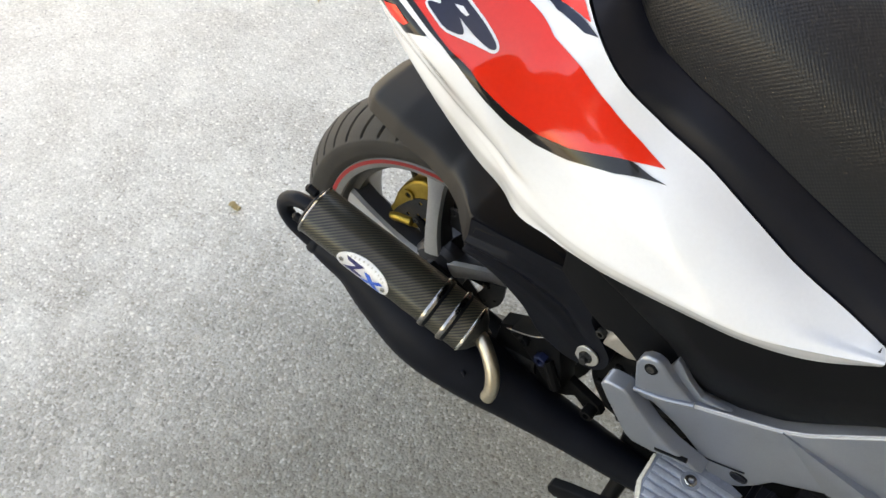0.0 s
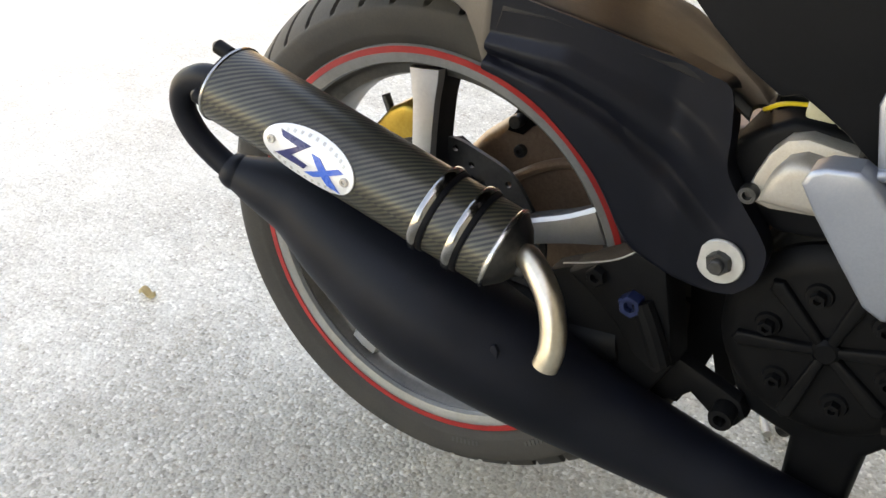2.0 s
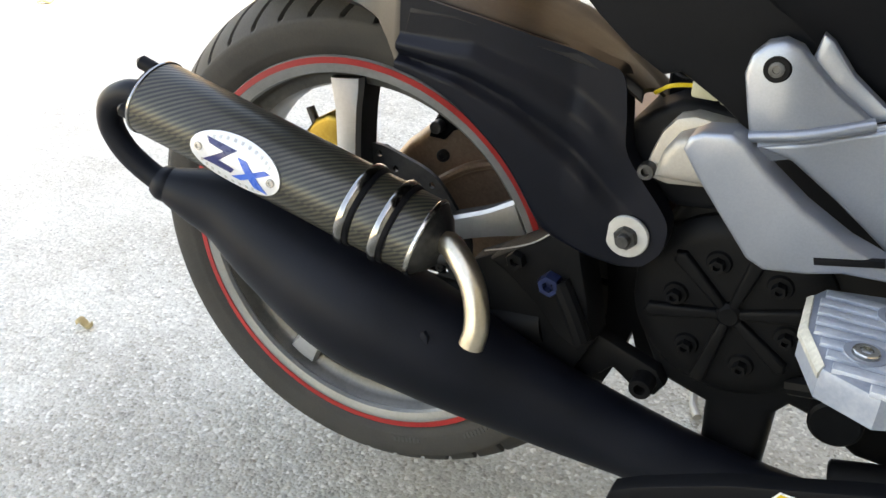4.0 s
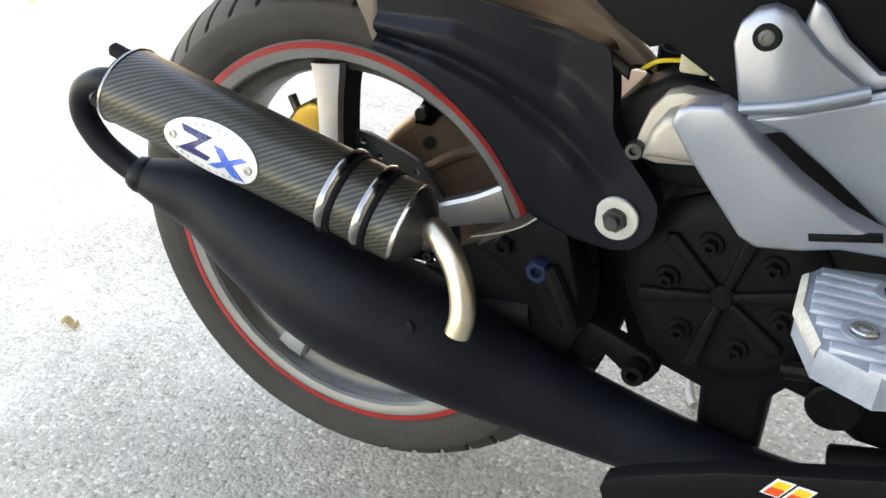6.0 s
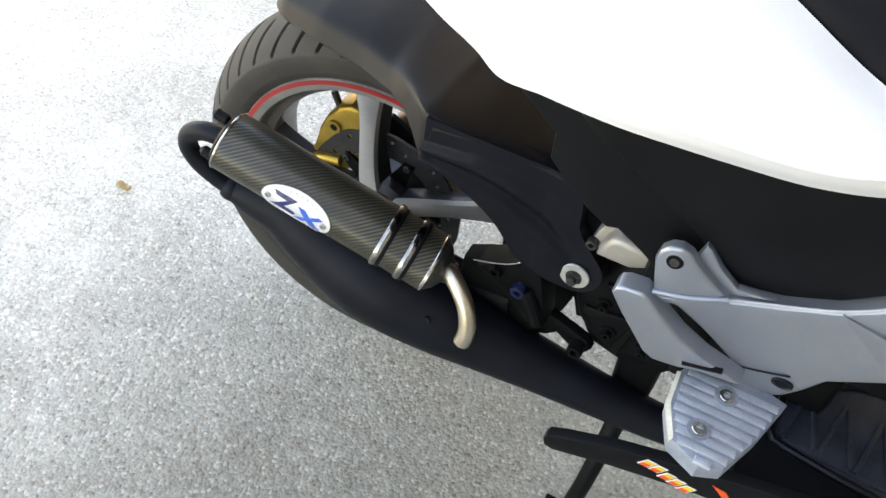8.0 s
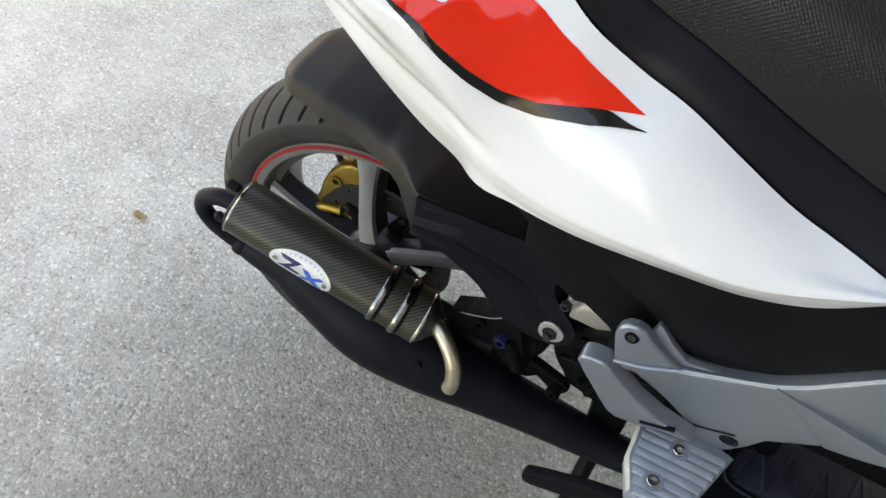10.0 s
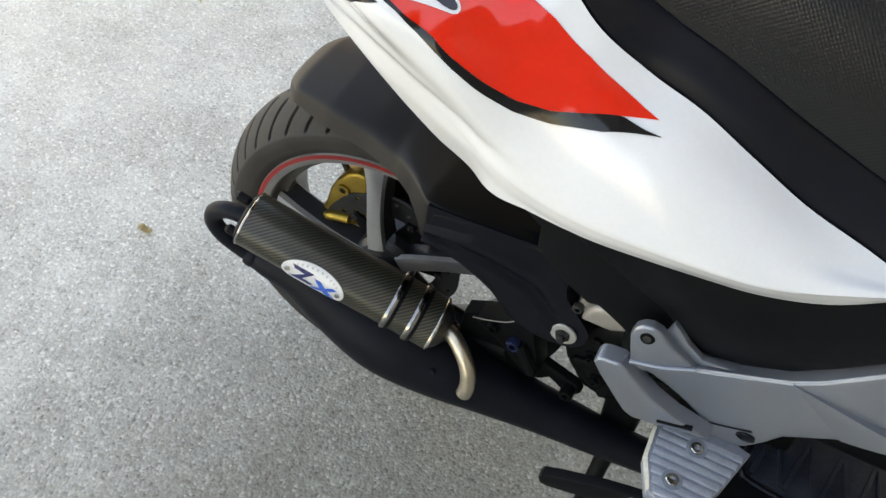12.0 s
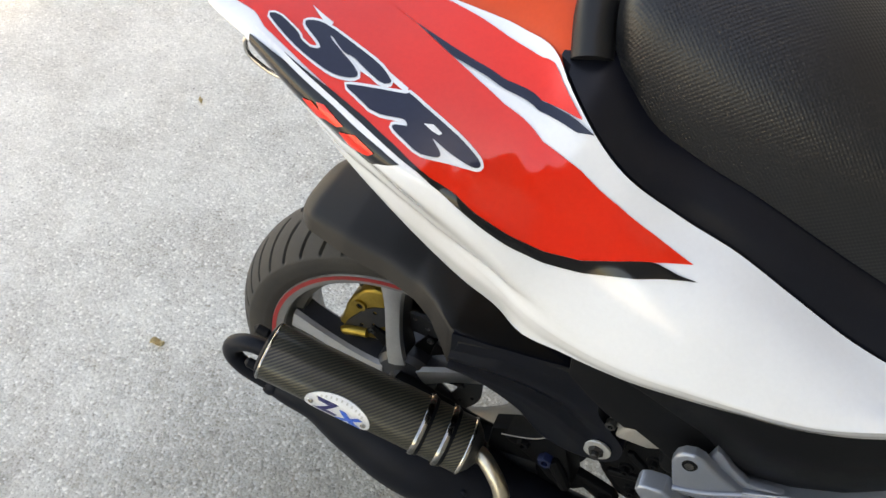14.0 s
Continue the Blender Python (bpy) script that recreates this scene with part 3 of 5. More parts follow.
def spoke_rows(tip, lean, shape):
    """A spoke that ends at the angle tip on the rim and leans towards the hub."""
    rows = []
    for u in np.linspace(0, 1, 18):
        r = 0.028 + u * 0.127
        th = math.radians(tip + lean * (1 - u) ** 1.8)
        wide = 0.0125 - 0.0025 * math.sin(math.pi * min(1, u * 1.05)) + 0.0025 * max(0, u - 0.8) / 0.2
        face = -0.045 + 0.009 * u
        c = Vector((math.sin(th), 0, math.cos(th))) * r + HUB
        side = Vector((math.cos(th), 0, -math.sin(th)))
        rows.append([c + side * s * wide + Vector((0, face + d, 0)) for s, d in shape])
    return loft(rows)


for tip, lean in ((-7, -10), (65, -10), (137, -10), (209, -10), (281, -10)):
    spoke = part("spoke", spoke_rows(tip, lean, ((-1.0, 0.006), (-0.85, 0.001), (0.85, 0.001), (1.0, 0.006), (1.25, 0.028), (0.9, 0.032), (-0.3, 0.032), (-0.8, 0.026))), SPOKE_SIDE, wheel, "black painted spoke with a bare face")
    part("spoke_face", spoke_rows(tip, lean, ((-1.04, 0.0050), (-0.88, -0.0012), (0.0, -0.0024), (0.88, -0.0012), (1.04, 0.0050), (0.80, 0.0065), (-0.80, 0.0065))), SPOKE, spoke, "bare satin alloy face")
part("axle_nut", bolt_mesh(HUB + Vector((0, -0.051, 0)), (0, -1, 0), 0.013, 0.010, hexagon=True), BOLT, wheel)


def disc_mesh(outer, inner, y, thick, holes, hole_r):
    """A flat ring with drilled holes at (radius, angle)."""
    b = bmesh.new()

    def ring(cx, cz, r, n, wave=0.0):
        p = []
        for k in range(n):
            t = 2 * math.pi * k / n
            q = r * (1 + wave * math.cos(10 * t))
            p.append(b.verts.new((cx + q * math.sin(t), y, cz + q * math.cos(t))))
        return [b.edges.new((p[k], p[(k + 1) % n])) for k in range(n)]

    edges = ring(HUB.x, HUB.z, outer, 120, 0.012) + ring(HUB.x, HUB.z, inner, 80)
    for r, t in holes:
        edges += ring(HUB.x + r * math.sin(t), HUB.z + r * math.cos(t), hole_r, 12)
    bmesh.ops.triangle_fill(b, edges=edges, use_beauty=True)
    ext = bmesh.ops.extrude_face_region(b, geom=list(b.faces))
    bmesh.ops.translate(b, verts=[v for v in ext["geom"] if isinstance(v, bmesh.types.BMVert)], vec=(0, thick, 0))
    return b


HOLES = [(0.0870 - 0.0085 * (k % 3), radians(2 + 12 * k)) for k in range(30)]
disc = part("brake_disc", disc_mesh(0.0940, 0.0640, -0.0190, 0.004, HOLES, 0.0028), DISC, wheel, "dark drilled brake disc")
for k in range(5):
    t = radians(22 + 72 * k)
    out, side = Vector((math.sin(t), 0, math.cos(t))), Vector((math.cos(t), 0, -math.sin(t)))
    arm_outline = [HUB + out * r + side * w for r, w in ((0.034, -0.012), (0.056, -0.008), (0.0695, -0.007), (0.0695, 0.007), (0.056, 0.008), (0.034, 0.012))]
    part("disc_carrier", plate([(p.x, p.z) for p in arm_outline], -0.0215, 0.005, 0.001), ENGINE, disc)
    c = HUB + out * 0.066 + Vector((0, -0.0215, 0))
    part("disc_rivet", bolt_mesh(c, (0, -1, 0), 0.0042, 0.003), BOLT, disc)
# the wheel stands a little turned in its fork
wheel.matrix_basis = pose(-0.0024, -0.0029, 0.274, -0.33, 0, 2.52) @ pose(0, 0, -HUB.z)

# -- gold brake caliper behind the spokes
cal = part("brake_caliper", plate(((-0.108, 0.270), (-0.110, 0.288), (-0.098, 0.309), (-0.091, 0.338), (-0.081, 0.360), (-0.066, 0.378), (-0.052, 0.386), (-0.036, 0.384), (-0.038, 0.300), (-0.060, 0.288), (-0.082, 0.279)), -0.022, 0.045, 0.005, segments=3), GOLD, scooter, "gold anodised brake caliper")
part("caliper_bore", lathe(((0.0045, -0.002), (0.0080, -0.002), (0.0085, 0.004), (0.0045, 0.004)), (-0.070, -0.023, 0.350), ACROSS, 24, closed=True), GOLD, cal)
part("caliper_pin", rod((-0.070, -0.0235, 0.350), (-0.070, -0.012, 0.350), 0.0048), ENGINE, cal, "dark bore")
part("caliper_bridge", tube(((-0.106, -0.024, 0.279), (-0.086, -0.028, 0.300), (-0.060, -0.026, 0.306)), 0.0065, 14, 12), GOLD, cal)
part("bleed_screw", rod((-0.074, -0.005, 0.364), (-0.082, -0.005, 0.382), 0.004), BOLT, cal, "dark bleed screw")
part("caliper_bracket", plate(((-0.085, 0.282), (-0.07, 0.327), (-0.03, 0.342), (0.01, 0.322), (0.02, 0.262), (-0.03, 0.232)), 0.034, 0.008, 0.002), ENGINE, cal, "black caliper bracket")

# -- gear case on the far side
case = part("gear_case", plate(((-0.052, 0.250), (-0.042, 0.315), (-0.024, 0.338), (0.012, 0.370), (0.040, 0.392), (0.10, 0.402), (0.20, 0.405), (0.30, 0.41), (0.30, 0.24), (0.18, 0.232), (0.05, 0.215), (-0.03, 0.225)), 0.062, 0.085, 0.012, segments=4), BRONZE, scooter, "brown cast gear case behind the wheel")
part("case_boss", rod((0.018, 0.046, 0.366), (0.018, 0.066, 0.366), 0.006, 20), BOLT, case, "dark bolt boss")
part("case_bracket", plate(((0.006, 0.352), (0.010, 0.366), (0.016, 0.378), (0.026, 0.384), (0.048, 0.386), (0.050, 0.372), (0.030, 0.362), (0.022, 0.352)), 0.056, 0.010, 0.002), ENGINE, case, "black bolted bracket")
for p in ((0.02, 0.335), (0.10, 0.345), (0.17, 0.340)):
    part("case_bolt", bolt_mesh((p[0], 0.063, p[1]), (0, -1, 0), 0.006, 0.006), BOLT, case)
part("case_rib", tube(((0.005, 0.060, 0.30), (0.06, 0.060, 0.335), (0.12, 0.060, 0.345)), 0.005, 12, 10), BRONZE, case)

# -- exhaust: chamber, return pipe, silencer
chamber = part("exhaust_chamber", tube(((-0.098, -0.1700, 0.3660), (-0.080, -0.1650, 0.3610), (-0.045, -0.1530, 0.3500), (0.000, -0.1500, 0.3270), (0.060, -0.1460, 0.3000), (0.120, -0.1360, 0.2770),
                                        (0.180, -0.1210, 0.2510), (0.250, -0.1060, 0.2290), (0.320, -0.0960, 0.2140), (0.400, -0.0860, 0.2060), (0.480, -0.0700, 0.2100)),
                                       (0.0125, 0.0190, 0.0305, 0.0390, 0.0465, 0.0430, 0.0350, 0.0285, 0.0235, 0.0195, 0.0180), 90, 40), EXHAUST, scooter, "matt black welded expansion chamber exhaust")
part("return_pipe", tube(((-0.092, -0.1705, 0.3640), (-0.110, -0.1740, 0.3750), (-0.127, -0.1780, 0.3920), (-0.1340, -0.1800, 0.4100), (-0.1290, -0.1805, 0.4270), (-0.1130, -0.1790, 0.4370), (-0.086, -0.1765, 0.4370)), 0.0093, 40, 20), EXHAUST, chamber)
part("weld_collar", tube(((-0.101, -0.1715, 0.3690), (-0.096, -0.1705, 0.3665), (-0.091, -0.1690, 0.3645)), (0.0120, 0.0142, 0.0138), 8, 20), EXHAUST, chamber)
part("spring_tab", plate(((0.128, 0.300), (0.128, 0.308), (0.131, 0.310), (0.134, 0.306), (0.134, 0.300)), -0.170, 0.003, 0.0005), EXHAUST, chamber)
part("manifold_clamp", rod((0.398, -0.096, 0.246), (0.440, -0.096, 0.258), 0.0125), ENGINE, chamber, "black manifold clamp")

AXIS0, AXIS_WAY = np.array((0.0, -0.1673, 0.4110)), np.array((1.0, 0.1089, -0.305))
AXIS_WAY = AXIS_WAY / np.linalg.norm(AXIS_WAY)
SILENCER_R = 0.0295


def on_axis(s):
    return AXIS0 + AXIS_WAY * s


AXIS_SIDE = np.cross(AXIS_WAY, (0, 0, 1))
AXIS_SIDE = AXIS_SIDE / np.linalg.norm(AXIS_SIDE)
AXIS_UP = np.cross(AXIS_SIDE, AXIS_WAY)


def oval_point(p):
    """The silencer's section is an oval, wider than tall."""
    off = np.array(p) - AXIS0
    return Vector(AXIS0 + AXIS_WAY * (off @ AXIS_WAY) + AXIS_SIDE * (off @ AXIS_SIDE) * 1.05 + AXIS_UP * (off @ AXIS_UP) * 0.885)


def ovalled(bm):
    for v in bm.verts:
        v.co = oval_point(v.co)
    return bm


silencer = part("silencer", ovalled(tube([on_axis(s) for s in np.linspace(-0.092, 0.130, 30)], SILENCER_R, 30, 64, smooth=False, uv=True)), CARBON, scooter, "carbon fibre silencer with steel bands and oval badge")


def hoop(s, r, wide, thick):
    """A rounded band round the silencer."""
    prof = [(r, -wide / 2), (r + thick * 0.7, -wide / 2), (r + thick, -wide * 0.25), (r + thick, wide * 0.25), (r + thick * 0.7, wide / 2), (r, wide / 2)]
    return ovalled(lathe(prof, on_axis(s), AXIS_WAY, 64, closed=True))


part("end_ring", hoop(-0.0905, SILENCER_R - 0.002, 0.0028, 0.0030), CLAMP, silencer, "polished end ring")
part("end_cap", ovalled(lathe(((0.0, -0.003), (0.022, -0.003), (0.0285, 0.0), (0.0285, 0.004), (0.0, 0.004)), on_axis(-0.0935), AXIS_WAY, 48)), EXHAUST, silencer)
for s in (0.0790, 0.1045):
    band = part("clamp_band", hoop(s, SILENCER_R, 0.0062, 0.0034), CLAMP, silencer, "polished steel clamp band")
    part("rubber_liner", hoop(s + 0.0042, SILENCER_R - 0.0004, 0.0052, 0.0021), PLASTIC, band, "black rubber liner")
part("front_ring", hoop(0.1290, SILENCER_R - 0.002, 0.0036, 0.0030), STEEL, silencer, "polished end ring")
part("front_cap", ovalled(lathe(((0.0285, 0.0), (0.0285, 0.002), (0.021, 0.010), (0.0125, 0.015), (0.0115, 0.020), (0.0, 0.020)), on_axis(0.129), AXIS_WAY, 48)), BOLT, silencer, "dark steel front cone")
outlet = part("outlet_pipe", tube((on_axis(0.140), (0.1430, -0.1600, 0.3770), (0.1570, -0.1680, 0.3715), (0.1690, -0.1755, 0.3605), (0.1755, -0.1815, 0.3465), (0.1770, -0.1855, 0.3345), (0.1755, -0.1875, 0.3255)), 0.0083, 36, 24, caps=False), TITAN, silencer, "polished curved outlet pipe with a golden tint")
part("pipe_bore", tube(((0.1763, -0.1862, 0.3312), (0.1756, -0.1874, 0.3262)), 0.0066, 6, 20), EXHAUST, outlet)
part("outlet_collar", lathe(((0.0085, -0.002), (0.0105, -0.002), (0.0105, 0.002), (0.0085, 0.002)), on_axis(0.1485) + np.array((0, -0.0005, 0.001)), AXIS_WAY, 32, closed=True), STEEL, outlet)
for lift, turn in ((0.017, 0.006), (-0.011, -0.017)):
    a = on_axis(-0.092) + np.array((0.0, turn, lift))
    part("rubber_stud", rod(a, a - AXIS_WAY * 0.017 + np.array((0, 0, 0.001)), 0.0052, edge=0.003), PLASTIC, silencer, "black rubber stud")


# oval badge bent round the silencer
def on_silencer(u, v, lift):
    """u along, v round the silencer in metres, from the badge's middle."""
    a = Vector(AXIS_WAY)
    face = Vector((0, -1, 0.02))
    face = (face - a * face.dot(a)).normalized()
    up = face.cross(a) * -1
    if up.z < 0:
        up = -up
    th = (v + 0.0036) / SILENCER_R
    return oval_point(Vector(on_axis(-0.003 + u)) + (face * math.cos(th) + up * math.sin(th)) * (SILENCER_R + lift))


def bent(outline, lift, thick, cut=0.006):
    """A flat outline in (u, v) laid on the silencer."""
    b = bmesh.new()
    f = b.faces.new([b.verts.new((u, 0, v)) for u, v in outline])
    ext = bmesh.ops.extrude_face_region(b, geom=[f])
    bmesh.ops.translate(b, verts=[v for v in ext["geom"] if isinstance(v, bmesh.types.BMVert)], vec=(0, thick, 0))
    bmesh.ops.triangulate(b, faces=b.faces)
    for _ in range(5):
        long = [e for e in b.edges if e.calc_length() > cut]
        if long:
            bmesh.ops.subdivide_edges(b, edges=long, cuts=1)
            bmesh.ops.triangulate(b, faces=b.faces)
    for v in b.verts:
        v.co = on_silencer(v.co.x, v.co.z, lift + v.co.y)
    return b


def oval(a, b, n=40, power=2.0):
    return [(a * math.copysign(abs(math.cos(t)) ** (2 / power), math.cos(t)), b * math.copysign(abs(math.sin(t)) ** (2 / power), math.sin(t))) for t in np.linspace(0, 2 * math.pi, n, endpoint=False)]


badge = part("badge", bent(oval(0.0350, 0.0198), 0.0002, 0.0012), BADGE, silencer, "oval brushed alloy badge with blue marks")
MARK_SCALE = 0.98
for outline, m, lift, label in ((((-0.025, 0.010), (-0.001, 0.010), (-0.012, -0.003), (0.001, -0.004), (-0.001, -0.008), (-0.024, -0.008), (-0.010, 0.005), (-0.022, 0.006)), INK, 0.0014, "dark blue zigzag mark"),
                                (((0.001, 0.006), (0.008, 0.006), (0.028, -0.011), (0.018, -0.011)), BLUE, 0.0014, "bright blue crossed bars"),
                                (((0.022, 0.006), (0.027, 0.005), (0.007, -0.010), (0.000, -0.010)), BLUE, 0.0016, "bright blue crossed bars")):
    part("badge_mark", bent([(u * MARK_SCALE, v * MARK_SCALE) for u, v in outline], lift, 0.0005), m, badge, label)
for k in range(11):
    for side in (1, -1):
        a = math.radians(90 + (k - 5) * 11)
        u, v = 0.0295 * math.cos(a) * 1.0, side * 0.0158 * math.sin(a)
        part("badge_print", bent([(u - 0.0009, v - 0.0013), (u + 0.0009, v - 0.0013), (u + 0.0009, v + 0.0013), (u - 0.0009, v + 0.0013)], 0.0012, 0.0005), ZINC, badge)
for u, v in ((-0.0285, 0.0), (0.0285, -0.0)):
    p = on_silencer(u, v, 0.0012)
    part("badge_screw", bolt_mesh(p, p - Vector(on_axis(-0.003 + u)), 0.0030, 0.0014), STEEL, badge, "small steel screw")

# -- hugger mudguard over the tyre
HX = (-0.127, -0.1245, -0.117, -0.101, -0.05, 0.0, 0.040, 0.062, 0.078, 0.092, 0.100, 0.128, 0.159, 0.192, 0.222, 0.240)
HZ = (0.503, 0.510, 0.520, 0.529, 0.537, 0.537, 0.534, 0.532, 0.531, 0.531, 0.529, 0.522, 0.514, 0.505, 0.496, 0.484)
HW = (0.012, 0.034, 0.053, 0.069, 0.086, 0.094, 0.107, 0.119, 0.132, 0.143, 0.142, 0.135, 0.125, 0.115, 0.109, 0.107)
HD = (0.006, 0.011, 0.017, 0.022, 0.027, 0.028, 0.026, 0.027, 0.036, 0.049, 0.012, 0.006, 0.006, 0.006, 0.006, 0.006)
HDROP = (0.0, 0.0, 0.0, 0.0, 0.0, 0.0, 0.004, 0.009, 0.012, 0.014, 0.016, 0.012, 0.013, 0.023, 0.038, 0.046)
HUG_SECTION = ((0.0, 0.0), (0.30, 0.01), (0.58, 0.06), (0.78, 0.16), (0.87, 0.26), (0.915, 0.38), (0.955, 0.65), (1.0, 1.0))


def hugger_rows():
    half = spline([(a, b, 0) for a, b in HUG_SECTION], 18)[:, :2]
    rows = []
    for x in np.linspace(-0.127, 0.240, 80):
        z, w, d, drop = (float(np.interp(x, HX, v)) for v in (HZ, HW, HD, HDROP))
        box = 1 + 1.8 * min(1, max(0, (x - 0.035) / 0.05))
        square = [(a + 0.39 * (box - 1) * (1 - a) * min(1, max(0, (a - 0.70) / 0.17)), b) for a, b in half]
        near = [(x, -a * w, z - max(b, 0) ** box * d - drop * (1 - a) ** 1.5) for a, b in square[::-1]]
        far_w = min(w, 0.098 - 0.020 * min(1, max(0, x / 0.08)))
        far_d = min(d, 0.028) + 0.035 * min(1, max(0, (x - 0.0) / 0.07))
        far = [(x, a * far_w, z - drop - max(b * min(d, 0.028), far_d * a ** 2.2)) for a, b in half[1:]]
        top = near + far
        low = [(p[0], p[1] * 0.965, p[2] - 0.0035) for p in top[::-1]]
        rows.append(top + low)
    return rows


hugger = part("rear_mudguard", loft(hugger_rows()), HUGGER, scooter, "dusty black plastic hugger mudguard", sharp=40)
side_bow = bowed((0.07, -0.030), (0.094, -0.035), (0.127, -0.027), (0.16, -0.017), (0.20, -0.004), (0.24, 0.0), (0.30, 0.0))
# the side arm as a band from its upper to its lower edge, with two pressed ridges and a groove between
ARM_EDGES = ((0.0945, 0.5285, 0.0935, 0.4815), (0.110, 0.5255, 0.110, 0.4755), (0.128, 0.5212, 0.127, 0.465), (0.145, 0.5170, 0.142, 0.451), (0.159, 0.5132, 0.155, 0.436), (0.178, 0.5080, 0.165, 0.422),
             (0.196, 0.5035, 0.174, 0.406), (0.214, 0.4980, 0.181, 0.392), (0.228, 0.4920, 0.190, 0.380), (0.233, 0.470, 0.200, 0.374), (0.236, 0.446, 0.210, 0.371), (0.248, 0.428, 0.220, 0.368),
             (0.262, 0.412, 0.230, 0.366), (0.2685, 0.400, 0.240, 0.3645), (0.2675, 0.384, 0.248, 0.366), (0.262, 0.375, 0.256, 0.369))


def arm_relief(x, z):
    upper = np.interp(x, (0.095, 0.103, 0.14, 0.173, 0.206, 0.226, 0.25), (0.498, 0.497, 0.492, 0.478, 0.460, 0.445, 0.425))
    lower = np.interp(x, (0.095, 0.099, 0.13, 0.164, 0.191, 0.211, 0.235), (0.487, 0.486, 0.477, 0.460, 0.439, 0.423, 0.400))
    at = (upper - z) / (upper - lower)
    fade = min(1.0, max(0.0, (0.245 - x) / 0.03))
    return -fade * float(np.interp(at, (-0.5, -0.05, 0.25, 0.7, 1.0, 1.5, 3.5), (0.0, 0.0052, 0.0050, 0.0000, 0.0066, 0.0062, 0.0)))


rows = []
for u in np.linspace(0, len(ARM_EDGES) - 1, 76):
    x0, z0, x1, z1 = smooth_at(u, range(len(ARM_EDGES)), ARM_EDGES)
    row = []
    for k in np.linspace(0, 1, 46):
        x, z = x0 + (x1 - x0) * k, z0 + (z1 - z0) * k
        edge = max(0.0, 1 - (1 - k) / 0.05)
        row.append((x, -0.108 + side_bow(x, z) + arm_relief(x, z) + 0.003 * edge ** 2, z))
    row += [(x, y + 0.016, z) for x, y, z in row[::-5]]
    rows.append(row)
cover = part("side_cover", loft(rows), SATIN, hugger, "black plastic side arm of the mudguard", sharp=60)
part("inner_wall", plate(((0.080, 0.500), (0.120, 0.498), (0.153, 0.492), (0.205, 0.466), (0.262, 0.440), (0.262, 0.400), (0.225, 0.380), (0.190, 0.400), (0.150, 0.450), (0.10, 0.490)), -0.088, 0.004, 0.001), PLASTIC, hugger)
wash = part("washer", lathe(((0.0075, 0.0), (0.0138, 0.0), (0.0145, 0.0008), (0.0145, 0.0024), (0.0138, 0.0032), (0.0075, 0.0032)), (0.2445, -0.1115, 0.3890), ACROSS, 40, closed=True), ZINC, cover, "large zinc washer")
part("pivot_nut", bolt_mesh((0.2445, -0.108, 0.3890), (0, -1, 0), 0.0080, 0.0075, hexagon=True), BOLT, cover, "dark steel nut")
part("pivot_stud", rod((0.2445, -0.110, 0.3890), (0.2445, -0.1205, 0.3890), 0.0045), BOLT, cover, "threaded stud end")

# -- swingarm end, bracket and lever
arm = part("swingarm", plate(((0.150, 0.345), (0.162, 0.354), (0.184, 0.369), (0.200, 0.384), (0.212, 0.384), (0.218, 0.360), (0.226, 0.330), (0.232, 0.303), (0.222, 0.292), (0.205, 0.300), (0.190, 0.318), (0.168, 0.335)), -0.112, 0.030, 0.004, segments=2), ENGINE, scooter, "black painted swingarm bracket")
part("arm_web", plate(((0.132, 0.334), (0.155, 0.348), (0.196, 0.366), (0.222, 0.330), (0.232, 0.300), (0.215, 0.262), (0.160, 0.262), (0.130, 0.300)), -0.100, 0.020, 0.003), ENGINE, arm)
part("arm_web", plate(((0.150, 0.300), (0.150, 0.360), (0.262, 0.360), (0.262, 0.245), (0.2495, 0.243), (0.2405, 0.270), (0.2335, 0.240), (0.224, 0.215), (0.190, 0.215)), -0.034, 0.02, 0.001), ENGINE, arm)
part("top_edge_line", tube(((0.147, -0.1125, 0.3515), (0.165, -0.1130, 0.3590), (0.184, -0.1130, 0.3690), (0.2005, -0.1125, 0.3845)), 0.0006, 24, 8), CAST, arm, "thin pale line along the top edge")
part("blue_bolt", bolt_mesh((0.199, -0.112, 0.342), (0, -1, 0), 0.0085, 0.009, hexagon=True), BLUE_BOLT, arm, "blue anodised bolt")
part("arm_bolt", bolt_mesh((0.172, -0.112, 0.352), (0, -1, 0), 0.0070, 0.006, hexagon=True), ENGINE, arm)
part("arm_rib", tube(((0.205, -0.114, 0.345), (0.217, -0.116, 0.325), (0.225, -0.114, 0.305)), 0.007, 12, 10), ENGINE, arm)
part("arm_beam", tube(((-0.005, -0.058, 0.277), (0.07, -0.070, 0.272), (0.15, -0.086, 0.282), (0.190, -0.086, 0.292)), (0.018, 0.018, 0.020, 0.018), 20, 16), ENGINE, arm)
lever = part("shock_link", plate(((0.205, 0.302), (0.225, 0.298), (0.243, 0.292), (0.258, 0.287), (0.275, 0.281), (0.282, 0.270), (0.276, 0.259), (0.263, 0.258), (0.252, 0.266), (0.243, 0.272), (0.234, 0.262), (0.222, 0.255), (0.205, 0.262)), -0.090, 0.011, 0.003), ENGINE, arm, "black cast lever")
part("lever_bolt", bolt_mesh((0.268, -0.088, 0.271), (0, -1, 0), 0.0085, 0.016), ENGINE, lever)

